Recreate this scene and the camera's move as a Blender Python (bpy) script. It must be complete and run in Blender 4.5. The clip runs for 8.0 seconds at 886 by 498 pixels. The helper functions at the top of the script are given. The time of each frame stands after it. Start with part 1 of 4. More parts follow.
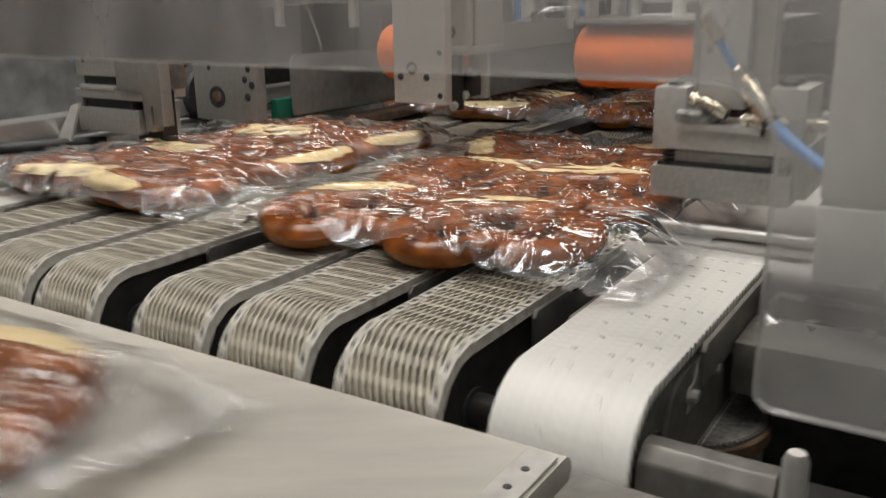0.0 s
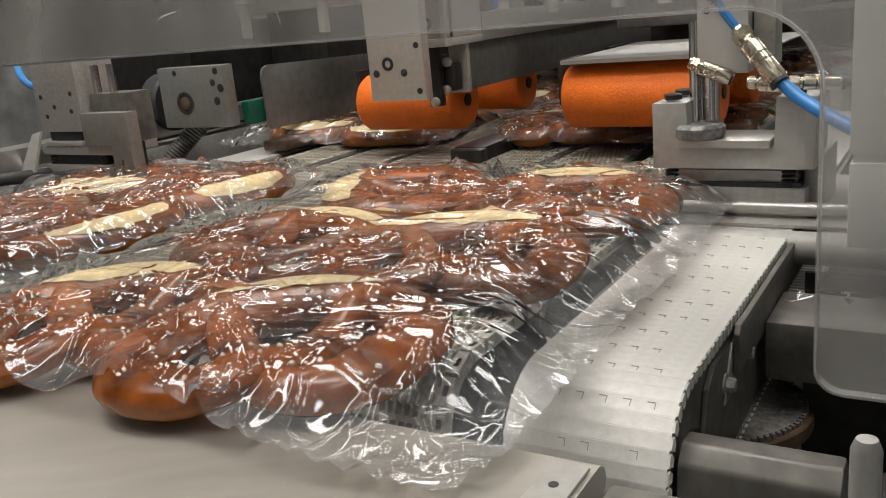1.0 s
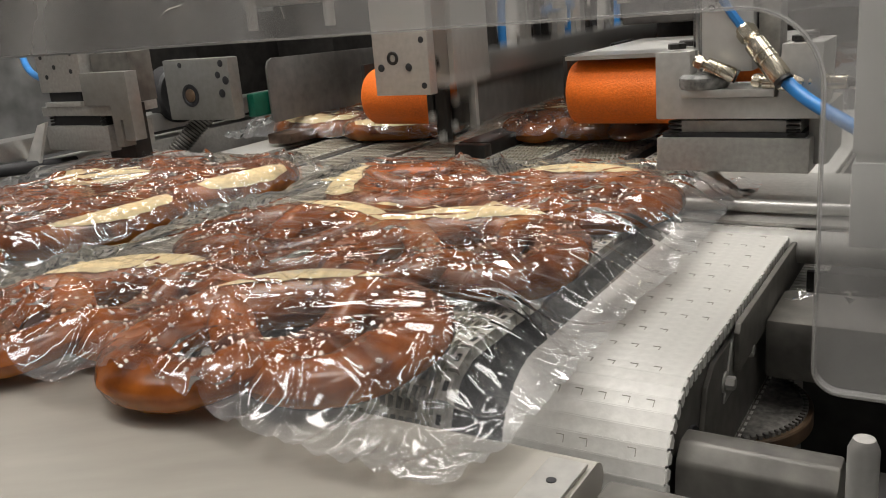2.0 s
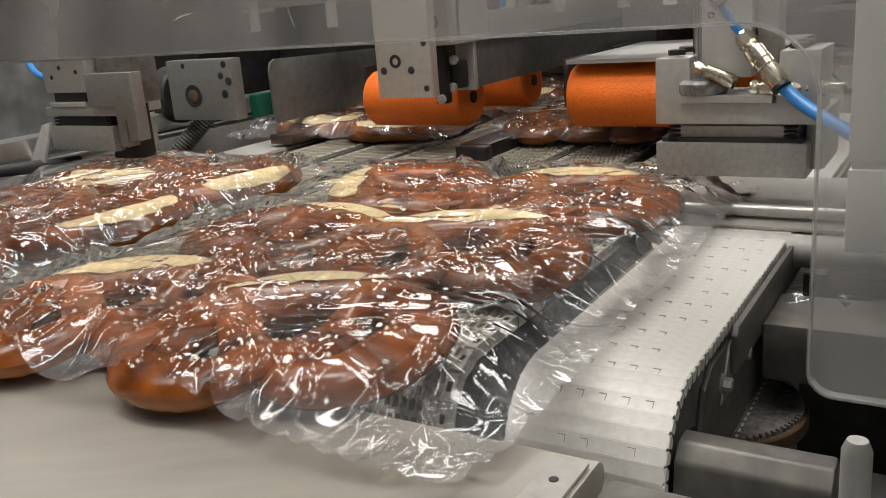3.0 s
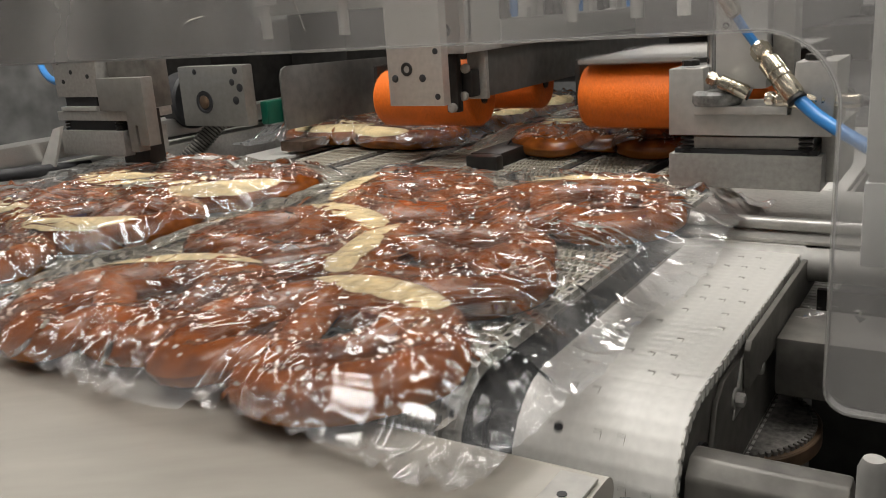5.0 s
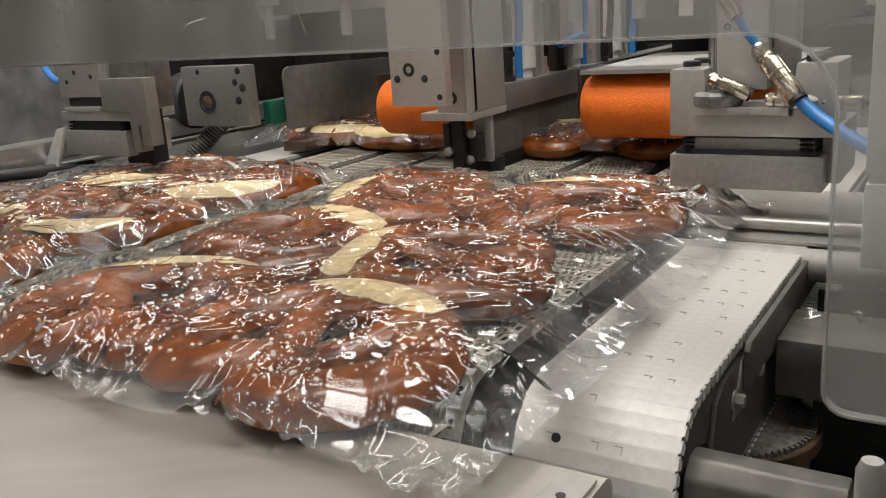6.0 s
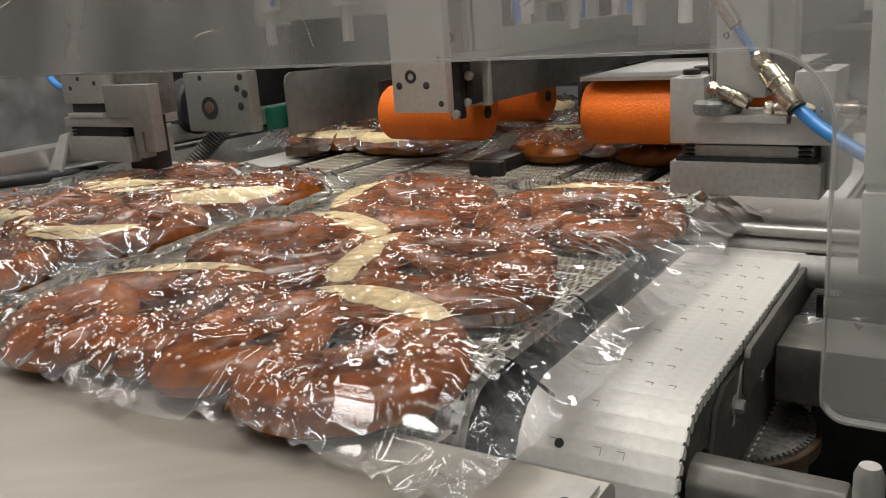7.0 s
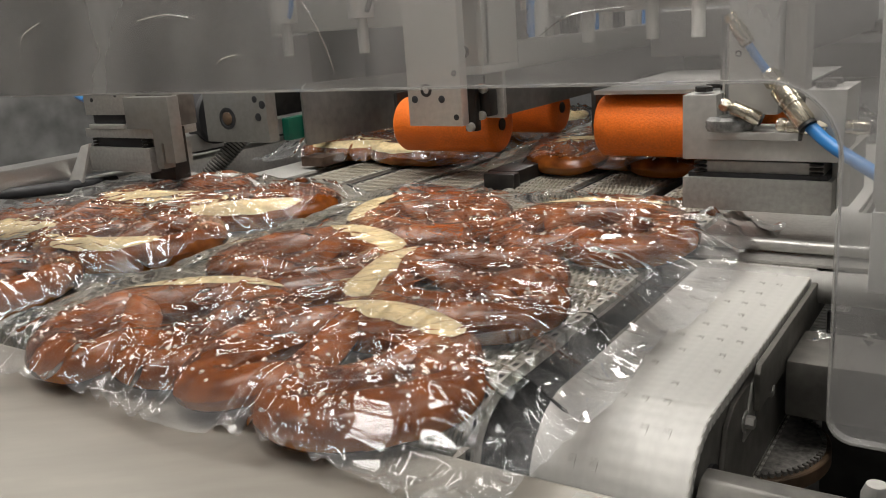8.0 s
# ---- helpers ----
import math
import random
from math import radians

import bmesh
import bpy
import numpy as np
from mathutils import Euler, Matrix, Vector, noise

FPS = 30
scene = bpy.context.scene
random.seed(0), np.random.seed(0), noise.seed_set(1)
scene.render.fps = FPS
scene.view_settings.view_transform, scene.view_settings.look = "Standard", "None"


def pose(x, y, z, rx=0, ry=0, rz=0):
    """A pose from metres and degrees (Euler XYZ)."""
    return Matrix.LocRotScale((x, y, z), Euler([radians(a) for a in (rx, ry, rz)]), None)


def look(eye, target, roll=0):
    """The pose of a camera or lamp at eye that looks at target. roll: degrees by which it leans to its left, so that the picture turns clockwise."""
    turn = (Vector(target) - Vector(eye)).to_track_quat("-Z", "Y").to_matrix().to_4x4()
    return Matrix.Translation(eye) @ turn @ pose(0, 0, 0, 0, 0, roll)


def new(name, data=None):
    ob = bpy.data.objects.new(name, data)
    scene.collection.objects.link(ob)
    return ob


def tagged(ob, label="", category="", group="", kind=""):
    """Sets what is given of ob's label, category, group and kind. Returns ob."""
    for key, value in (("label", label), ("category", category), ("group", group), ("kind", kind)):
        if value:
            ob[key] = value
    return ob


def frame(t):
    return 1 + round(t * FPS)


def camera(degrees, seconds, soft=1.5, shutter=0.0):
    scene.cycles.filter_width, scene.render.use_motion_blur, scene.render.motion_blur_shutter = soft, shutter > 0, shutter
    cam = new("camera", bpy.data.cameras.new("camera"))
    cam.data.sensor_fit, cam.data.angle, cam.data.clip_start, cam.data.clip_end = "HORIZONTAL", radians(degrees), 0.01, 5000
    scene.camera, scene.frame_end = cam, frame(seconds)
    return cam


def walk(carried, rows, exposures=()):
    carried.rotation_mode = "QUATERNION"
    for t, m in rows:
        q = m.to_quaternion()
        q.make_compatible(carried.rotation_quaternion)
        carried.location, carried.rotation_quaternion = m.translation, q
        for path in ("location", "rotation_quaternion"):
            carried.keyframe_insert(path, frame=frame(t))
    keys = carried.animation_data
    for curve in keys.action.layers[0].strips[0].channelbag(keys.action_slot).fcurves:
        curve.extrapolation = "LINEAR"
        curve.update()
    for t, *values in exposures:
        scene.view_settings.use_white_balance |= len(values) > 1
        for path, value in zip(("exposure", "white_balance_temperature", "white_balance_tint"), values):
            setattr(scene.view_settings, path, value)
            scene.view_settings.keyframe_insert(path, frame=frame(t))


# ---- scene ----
import itertools

cam = camera(54.0, 8.0, soft=1.0, shutter=0.5)
PATH = [
    (0, (0.143, -0.505, 1.167), (-0.89, 1.112, 0.603), -1.0),
    (0.1, (0.129, -0.487, 1.152), (-0.909, 1.124, 0.581), -1.0),
    (0.2, (0.118, -0.468, 1.138), (-0.921, 1.144, 0.571), -2.4),
    (0.3, (0.109, -0.462, 1.134), (-0.932, 1.134, 0.526), -3.2),
    (0.4, (0.105, -0.445, 1.117), (-0.942, 1.157, 0.535), -3.2),
    (0.5, (0.105, -0.451, 1.12), (-0.892, 1.185, 0.545), -3.1),
    (0.6, (0.107, -0.454, 1.122), (-0.875, 1.194, 0.555), -3.5),
    (0.7, (0.111, -0.461, 1.132), (-0.885, 1.183, 0.579), -4.7),
    (0.8, (0.111, -0.458, 1.131), (-0.904, 1.182, 0.598), -4.6),
    (1, (0.112, -0.459, 1.138), (-0.909, 1.176, 0.606), -5.4),
    (1.5, (0.113, -0.456, 1.137), (-0.916, 1.172, 0.595), -5.1),
    (3, (0.116, -0.469, 1.145), (-0.908, 1.159, 0.597), -4.6),
    (3.5, (0.115, -0.467, 1.142), (-0.911, 1.163, 0.603), -4.3),
    (4, (0.112, -0.465, 1.14), (-0.914, 1.17, 0.616), -4.0),
    (4.2, (0.113, -0.462, 1.135), (-0.928, 1.168, 0.627), -3.7),
    (4.5, (0.112, -0.464, 1.141), (-0.929, 1.163, 0.621), -3.9),
    (6, (0.115, -0.464, 1.144), (-0.935, 1.154, 0.618), -4.0),
    (6.5, (0.115, -0.469, 1.15), (-0.934, 1.15, 0.624), -4.0),
    (7, (0.116, -0.471, 1.149), (-0.932, 1.15, 0.629), -4.0),
    (7.5, (0.117, -0.477, 1.155), (-0.94, 1.142, 0.643), -4.0),
    (8, (0.12, -0.48, 1.16), (-0.954, 1.129, 0.651), -4.0),
]
walk(cam, [(t, look(eye, target, roll)) for t, eye, target, roll in PATH])

# ---- light ----
world = bpy.data.worlds.new("hall_light")
scene.world = world
world.use_nodes = True
world.node_tree.nodes["Background"].inputs[0].default_value = (0.85, 0.9, 1.0, 1)
world.node_tree.nodes["Background"].inputs[1].default_value = 0.012
scene.view_settings.exposure = -0.68


# ---- materials ----
def mat(name, base, rough=0.5, metal=0.0, var=0.15, grain=60.0, stain=6.0, bump=0.0, stretch=(1, 1, 1), rvar=0.12, tint=None, island=0.0, turn=0.0):
    """A surface with variation at two scales, and fine relief."""
    m = bpy.data.materials.new(name)
    m.use_nodes = True
    nt = m.node_tree
    b = nt.nodes["Principled BSDF"]
    co = nt.nodes.new("ShaderNodeTexCoord")
    mp = nt.nodes.new("ShaderNodeMapping")
    mp.inputs["Scale"].default_value = stretch
    ro = nt.nodes.new("ShaderNodeVectorRotate")
    ro.rotation_type = "Z_AXIS"
    ro.inputs["Angle"].default_value = radians(-turn)
    nt.links.new(co.outputs["Object"], ro.inputs["Vector"])
    nt.links.new(ro.outputs[0], mp.inputs["Vector"])
    fine = nt.nodes.new("ShaderNodeTexNoise")
    fine.inputs["Scale"].default_value, fine.inputs["Detail"].default_value = grain, 6
    big = nt.nodes.new("ShaderNodeTexNoise")
    big.inputs["Scale"].default_value, big.inputs["Detail"].default_value = stain, 4
    nt.links.new(mp.outputs[0], fine.inputs["Vector"])
    nt.links.new(co.outputs["Object"], big.inputs["Vector"])
    add = nt.nodes.new("ShaderNodeMath")
    add.operation = "ADD"
    nt.links.new(fine.outputs["Fac"], add.inputs[0])
    nt.links.new(big.outputs["Fac"], add.inputs[1])
    last = add.outputs[0]
    if island:
        oi = nt.nodes.new("ShaderNodeObjectInfo")
        mu = nt.nodes.new("ShaderNodeMath")
        mu.operation = "MULTIPLY_ADD"
        mu.inputs[1].default_value = island
        nt.links.new(oi.outputs["Random"], mu.inputs[0])
        nt.links.new(last, mu.inputs[2])
        last = mu.outputs[0]
    ramp = nt.nodes.new("ShaderNodeMapRange")
    ramp.inputs["From Min"].default_value, ramp.inputs["From Max"].default_value = 0.7, 1.3 + island
    nt.links.new(last, ramp.inputs["Value"])
    mix = nt.nodes.new("ShaderNodeMix")
    mix.data_type = "RGBA"
    dark = tint or tuple(c * (1 - 2 * var) for c in base)
    mix.inputs["A"].default_value = (*dark, 1)
    mix.inputs["B"].default_value = (*(min(1, c * (1 + var)) for c in base), 1)
    nt.links.new(ramp.outputs[0], mix.inputs["Factor"])
    nt.links.new(mix.outputs["Result"], b.inputs["Base Color"])
    rr = nt.nodes.new("ShaderNodeMapRange")
    rr.inputs["To Min"].default_value, rr.inputs["To Max"].default_value = max(0.02, rough - rvar), min(1, rough + rvar)
    nt.links.new(big.outputs["Fac"], rr.inputs["Value"])
    nt.links.new(rr.outputs[0], b.inputs["Roughness"])
    b.inputs["Metallic"].default_value = metal
    if bump:
        bp = nt.nodes.new("ShaderNodeBump")
        bp.inputs["Strength"].default_value, bp.inputs["Distance"].default_value = bump, 0.002
        nt.links.new(fine.outputs["Fac"], bp.inputs["Height"])
        nt.links.new(bp.outputs[0], b.inputs["Normal"])
    return m


def paler_below(m, colour, low=0.003, high=0.014):
    """A crust that baked paler towards its underside."""
    nt = m.node_tree
    b = nt.nodes["Principled BSDF"]
    old = b.inputs["Base Color"].links[0].from_socket
    co = nt.nodes.new("ShaderNodeTexCoord")
    sp = nt.nodes.new("ShaderNodeSeparateXYZ")
    nt.links.new(co.outputs["Object"], sp.inputs[0])
    no = nt.nodes.new("ShaderNodeTexNoise")
    no.inputs["Scale"].default_value = 35
    nt.links.new(co.outputs["Object"], no.inputs["Vector"])
    ad = nt.nodes.new("ShaderNodeMath")
    ad.operation = "MULTIPLY_ADD"
    ad.inputs[1].default_value = 0.012
    nt.links.new(no.outputs["Fac"], ad.inputs[0])
    nt.links.new(sp.outputs["Z"], ad.inputs[2])
    mr = nt.nodes.new("ShaderNodeMapRange")
    mr.inputs["From Min"].default_value, mr.inputs["From Max"].default_value = low + 0.006, high + 0.006
    nt.links.new(ad.outputs[0], mr.inputs["Value"])
    mx = nt.nodes.new("ShaderNodeMix")
    mx.data_type = "RGBA"
    mx.inputs["A"].default_value = (*colour, 1)
    nt.links.new(mr.outputs[0], mx.inputs["Factor"])
    nt.links.new(old, mx.inputs["B"])
    nt.links.new(mx.outputs["Result"], b.inputs["Base Color"])


def clear(name, tint, haze, rough, haze_colour=(0.8, 0.82, 0.84), ior=1.45, bump=0.0, scale=30.0, gloss=1.0, low_haze=0.0, stretch=(1, 1, 1), crumple=0.0):
    """Thin clear plastic: see-through, glossy by Fresnel, with a little milky haze."""
    m = bpy.data.materials.new(name)
    m.use_nodes = True
    nt = m.node_tree
    nt.nodes.remove(nt.nodes["Principled BSDF"])
    out = nt.nodes["Material Output"]
    tr = nt.nodes.new("ShaderNodeBsdfTransparent")
    tr.inputs[0].default_value = (*tint, 1)
    di = nt.nodes.new("ShaderNodeBsdfDiffuse")
    di.inputs[0].default_value = (*haze_colour, 1)
    gl = nt.nodes.new("ShaderNodeBsdfGlossy")
    gl.inputs["Roughness"].default_value = rough
    gl.inputs[0].default_value = (gloss, gloss, gloss, 1)
    co = nt.nodes.new("ShaderNodeTexCoord")
    no = nt.nodes.new("ShaderNodeTexNoise")
    no.inputs["Scale"].default_value, no.inputs["Detail"].default_value = scale, 5
    mp = nt.nodes.new("ShaderNodeMapping")
    mp.inputs["Scale"].default_value = stretch
    nt.links.new(co.outputs["Object"], mp.inputs["Vector"])
    nt.links.new(mp.outputs[0], no.inputs["Vector"])
    hz = nt.nodes.new("ShaderNodeMapRange")
    hz.inputs["From Min"].default_value, hz.inputs["From Max"].default_value = 0.3, 0.8
    hz.inputs["To Min"].default_value, hz.inputs["To Max"].default_value = haze * 0.4, haze * 1.7
    nt.links.new(no.outputs["Fac"], hz.inputs["Value"])
    m1 = nt.nodes.new("ShaderNodeMixShader")
    cloud = hz.outputs[0]
    if low_haze:     # milkier the lower the film lies, most at the welded hem
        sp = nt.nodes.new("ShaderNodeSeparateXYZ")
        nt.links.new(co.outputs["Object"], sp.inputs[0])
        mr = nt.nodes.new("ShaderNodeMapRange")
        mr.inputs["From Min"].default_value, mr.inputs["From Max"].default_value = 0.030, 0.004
        mr.inputs["To Min"].default_value, mr.inputs["To Max"].default_value = 0.0, low_haze
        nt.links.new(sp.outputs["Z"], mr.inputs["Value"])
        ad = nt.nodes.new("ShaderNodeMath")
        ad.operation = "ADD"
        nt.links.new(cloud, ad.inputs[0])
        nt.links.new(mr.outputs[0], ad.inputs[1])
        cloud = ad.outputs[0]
    nt.links.new(cloud, m1.inputs[0])
    nt.links.new(tr.outputs[0], m1.inputs[1])
    nt.links.new(di.outputs[0], m1.inputs[2])
    fr = nt.nodes.new("ShaderNodeFresnel")
    fr.inputs["IOR"].default_value = ior
    m2 = nt.nodes.new("ShaderNodeMixShader")
    nt.links.new(fr.outputs[0], m2.inputs[0])
    nt.links.new(m1.outputs[0], m2.inputs[1])
    nt.links.new(gl.outputs[0], m2.inputs[2])
    if bump:
        bp = nt.nodes.new("ShaderNodeBump")
        bp.inputs["Strength"].default_value, bp.inputs["Distance"].default_value = bump, 0.003
        height = no.outputs["Fac"]
        if crumple:     # sharp-ridged facets of stiff film
            wa = nt.nodes.new("ShaderNodeTexNoise")
            wa.inputs["Scale"].default_value, wa.inputs["Detail"].default_value = 9, 2
            nt.links.new(co.outputs["Object"], wa.inputs["Vector"])
            off = nt.nodes.new("ShaderNodeVectorMath")
            off.operation = "MULTIPLY_ADD"
            off.inputs[1].default_value = (0.12, 0.12, 0.12)
            nt.links.new(wa.outputs["Color"], off.inputs[0])
            nt.links.new(co.outputs["Object"], off.inputs[2])
            vo = nt.nodes.new("ShaderNodeTexVoronoi")
            vo.inputs["Scale"].default_value = crumple
            nt.links.new(off.outputs[0], vo.inputs["Vector"])
            height = vo.outputs["Distance"]
        nt.links.new(height, bp.inputs["Height"])
        nt.links.new(bp.outputs[0], gl.inputs["Normal"])
        nt.links.new(bp.outputs[0], fr.inputs["Normal"])
    nt.links.new(m2.outputs[0], out.inputs["Surface"])
    return m


def glow(name, colour, strength):
    m = bpy.data.materials.new(name)
    m.use_nodes = True
    b = m.node_tree.nodes["Principled BSDF"]
    b.inputs["Base Color"].default_value = (*colour, 1)
    b.inputs["Emission Color"].default_value = (*colour, 1)
    b.inputs["Emission Strength"].default_value = strength
    return m


STEEL = mat("milled_steel", (0.50, 0.49, 0.465), 0.38, 0.55, 0.07, 160, 7, 0.05)
STEEL_DULL = mat("dull_worn_steel", (0.40, 0.39, 0.365), 0.42, 0.5, 0.11, 210, 11, 0.08)
STEEL_BRUSHED = mat("brushed_steel_sheet", (0.5, 0.49, 0.47), 0.34, 0.85, 0.08, 60, 4, 0.06, stretch=(1, 14, 14))
# dark steel, lowered further to deepen the shade in the machine's inner gaps
STEEL_DARK = mat("near_black_steel", (0.030, 0.028, 0.026), 0.42, 0.4, 0.3, 60, 8, 0.1)
# stained steel, its base darkened for the shade over the lower frame
FRAME_STEEL = mat("stained_shaded_steel", (0.15, 0.142, 0.128), 0.46, 0.35, 0.22, 70, 12, 0.1)
PLATE_STEEL = mat("satin_plate_steel", (0.27, 0.262, 0.245), 0.38, 0.55, 0.08, 120, 6, 0.04)
RUST = mat("rusty_brown_steel", (0.10, 0.062, 0.036), 0.6, 0.2, 0.35, 60, 25, 0.2)
DUSTY = mat("dusty_grey_steel", (0.20, 0.19, 0.175), 0.6, 0.2, 0.35, 240, 30, 0.3)
GUNMETAL = mat("satin_grey_steel", (0.17, 0.165, 0.155), 0.4, 0.55, 0.15, 70, 8, 0.06)
SPECKLED = mat("worn_black_coating", (0.22, 0.22, 0.21), 0.5, 0.2, 0.5, 160, 90, 0.2, tint=(0.02, 0.02, 0.02))
BLACK = mat("black_rubber", (0.018, 0.018, 0.02), 0.55, 0.0, 0.2, 80, 10, 0.1)
CHROME = mat("nickel_plated_brass", (0.62, 0.57, 0.47), 0.22, 1.0, 0.12, 120, 40, 0.03)
ROD = mat("polished_rod", (0.6, 0.6, 0.6), 0.15, 1.0, 0.08, 60, 20)
GREY_BELT = mat("grey_acetal_link", (0.44, 0.405, 0.33), 0.42, 0.0, 0.32, 220, 30, 0.2, island=0.2)
GREY_BELT_EDGE = mat("pale_acetal_link_edge", (0.46, 0.44, 0.39), 0.5, 0.0, 0.22, 220, 30, 0.15)
WHITE_BELT = mat("white_acetal_link", (0.55, 0.54, 0.51), 0.42, 0.0, 0.06, 200, 25, 0.08, island=0.04)
SLOT = mat("dark_slot_inlay", (0.24, 0.23, 0.20), 0.7, 0.0, 0.1)
PALE_BELT = mat("beige_fabric_belt", (0.335, 0.316, 0.278), 0.40, 0.0, 0.09, 14, 3, 0.04, stretch=(0.9, 4.0, 1), turn=34)
GREY_TUBE = mat("stained_grey_tube", (0.36, 0.35, 0.325), 0.4, 0.0, 0.14, 80, 15)
SIDE_PANEL = mat("stained_side_panel", (0.26, 0.26, 0.255), 0.4, 0.0, 0.28, 14, 7)
WHITE_TUBE = mat("white_plastic_tube", (0.62, 0.61, 0.58), 0.4, 0.0, 0.06, 80, 15)
ORANGE = mat("orange_foam_rubber", (0.76, 0.15, 0.004), 0.62, 0.0, 0.12, 420, 18, 0.5)
BLUE = mat("blue_air_hose", (0.03, 0.20, 0.52), 0.3, 0.0, 0.08, 50, 10)
GREEN = mat("green_painted_guide", (0.0, 0.075, 0.045), 0.45, 0.0, 0.15, 50, 10)
WALL_PANEL = mat("grey_coated_panel", (0.27, 0.27, 0.27), 0.45, 0.0, 0.1, 20, 2)
CONCRETE = mat("sealed_concrete", (0.2, 0.2, 0.19), 0.4, 0.0, 0.2, 12, 1.5, 0.1)
CRUST = mat("lye_glazed_crust", (0.225, 0.064, 0.010), 0.24, 0.0, 0.35, 45, 24, 0.12, tint=(0.055, 0.013, 0.004), rvar=0.1)
paler_below(CRUST, (0.36, 0.130, 0.022))
CRUMB = mat("pale_crumb_split", (0.70, 0.57, 0.33), 0.65, 0.0, 0.14, 160, 40, 0.5)
SALT = mat("coarse_salt", (0.85, 0.80, 0.72), 0.35, 0.0, 0.06, 300, 60)
FILM = clear("clear_pack_film", (0.98, 0.98, 0.98), 0.019, 0.05, (0.80, 0.82, 0.84), ior=1.58, bump=0.07, scale=22.0, low_haze=0.11, crumple=26.0)
ACRYLIC = clear("scuffed_clear_guard", (0.94, 0.94, 0.94), 0.26, 0.10, (0.70, 0.685, 0.675), scale=9.0, stretch=(1.6, 1.0, 0.7))
ACRYLIC_EDGE = clear("milky_guard_edge", (0.9, 0.9, 0.9), 0.20, 0.2, (0.8, 0.78, 0.74), scale=9.0)
LAMP_GLOW = glow("lamp_diffuser", (1.0, 0.97, 0.92), 7.0)


# ---- mesh helpers ----
def box(bm, x0, x1, y0, y1, z0, z1, bevel=0.0, m=None):
    v = [bm.verts.new(p) for p in ((x0, y0, z0), (x1, y0, z0), (x1, y1, z0), (x0, y1, z0), (x0, y0, z1), (x1, y0, z1), (x1, y1, z1), (x0, y1, z1))]
    fs = [bm.faces.new([v[i] for i in q]) for q in ((3, 2, 1, 0), (4, 5, 6, 7), (0, 1, 5, 4), (1, 2, 6, 5), (2, 3, 7, 6), (3, 0, 4, 7))]
    if bevel:
        es = list({e for f in fs for e in f.edges})
        r = bmesh.ops.bevel(bm, geom=es, offset=bevel, segments=2, affect="EDGES", profile=0.6)
        v = list({w for f in r["faces"] for w in f.verts} | {w for w in v if w.is_valid})
    if m is not None:
        bmesh.ops.transform(bm, matrix=m, verts=[w for w in v if w.is_valid])
    return v


def cyl(bm, a, b, r0, r1=None, n=20, caps=True):
    """A rod from a to b."""
    a, b = Vector(a), Vector(b)
    r1 = r0 if r1 is None else r1
    q = (b - a).to_track_quat("Z", "Y")
    rings = []
    for c, r in ((a, r0), (b, r1)):
        rings.append([bm.verts.new(c + q @ Vector((r * math.cos(i * math.tau / n), r * math.sin(i * math.tau / n), 0))) for i in range(n)])
    for i in range(n):
        bm.faces.new((rings[0][i], rings[0][(i + 1) % n], rings[1][(i + 1) % n], rings[1][i]))
    if caps:
        bm.faces.new(rings[0][::-1])
        bm.faces.new(rings[1])


def turned(bm, a, b, profile, n=20):
    """A lathe body along a to b: profile of (distance along, radius)."""
    a, b = Vector(a), Vector(b)
    q = (b - a).to_track_quat("Z", "Y")
    rings = []
    for s, r in profile:
        rings.append([bm.verts.new(a + q @ Vector((r * math.cos(i * math.tau / n), r * math.sin(i * math.tau / n), s))) for i in range(n)])
    for u, w in zip(rings, rings[1:]):
        for i in range(n):
            bm.faces.new((u[i], u[(i + 1) % n], w[(i + 1) % n], w[i]))
    bm.faces.new(rings[0][::-1])
    bm.faces.new(rings[-1])


def tube(bm, pts, r, n=10):
    """A bent hose through points, smoothed."""
    P = [Vector(p) for p in pts]
    fine = []
    for i in range(len(P) - 1):
        p0, p1, p2, p3 = P[max(i - 1, 0)], P[i], P[i + 1], P[min(i + 2, len(P) - 1)]
        for k in range(8):
            t = k / 8
            fine.append(0.5 * (2 * p1 + (p2 - p0) * t + (2 * p0 - 5 * p1 + 4 * p2 - p3) * t * t + (3 * p1 - p0 - 3 * p2 + p3) * t ** 3))
    fine.append(P[-1])
    rings = []
    for i, p in enumerate(fine):
        d = (fine[min(i + 1, len(fine) - 1)] - fine[max(i - 1, 0)]).normalized()
        side = d.cross(Vector((0.13, 0.2, 0.97))).normalized()
        up = side.cross(d)
        rings.append([bm.verts.new(p + r * (side * math.cos(a * math.tau / n) + up * math.sin(a * math.tau / n))) for a in range(n)])
    for u, w in zip(rings, rings[1:]):
        for i in range(n):
            bm.faces.new((u[i], u[(i + 1) % n], w[(i + 1) % n], w[i]))
    bm.faces.new(rings[0][::-1])
    bm.faces.new(rings[-1])


def prism(bm, outline, axis, lo, hi, bevel=0.0):
    """An outline (two coordinates) pushed out along an axis: x, y or z."""
    def at(u, w, s):
        return {"x": (s, u, w), "y": (u, s, w), "z": (u, w, s)}[axis]
    A = [bm.verts.new(at(u, w, lo)) for u, w in outline]
    B = [bm.verts.new(at(u, w, hi)) for u, w in outline]
    fs = [bm.faces.new(A), bm.faces.new(B[::-1])]
    n = len(outline)
    for i in range(n):
        fs.append(bm.faces.new((A[(i + 1) % n], A[i], B[i], B[(i + 1) % n])))
    bmesh.ops.recalc_face_normals(bm, faces=fs)
    if bevel:
        bmesh.ops.bevel(bm, geom=list({e for f in fs for e in f.edges}), offset=bevel, segments=2, affect="EDGES", profile=0.6)


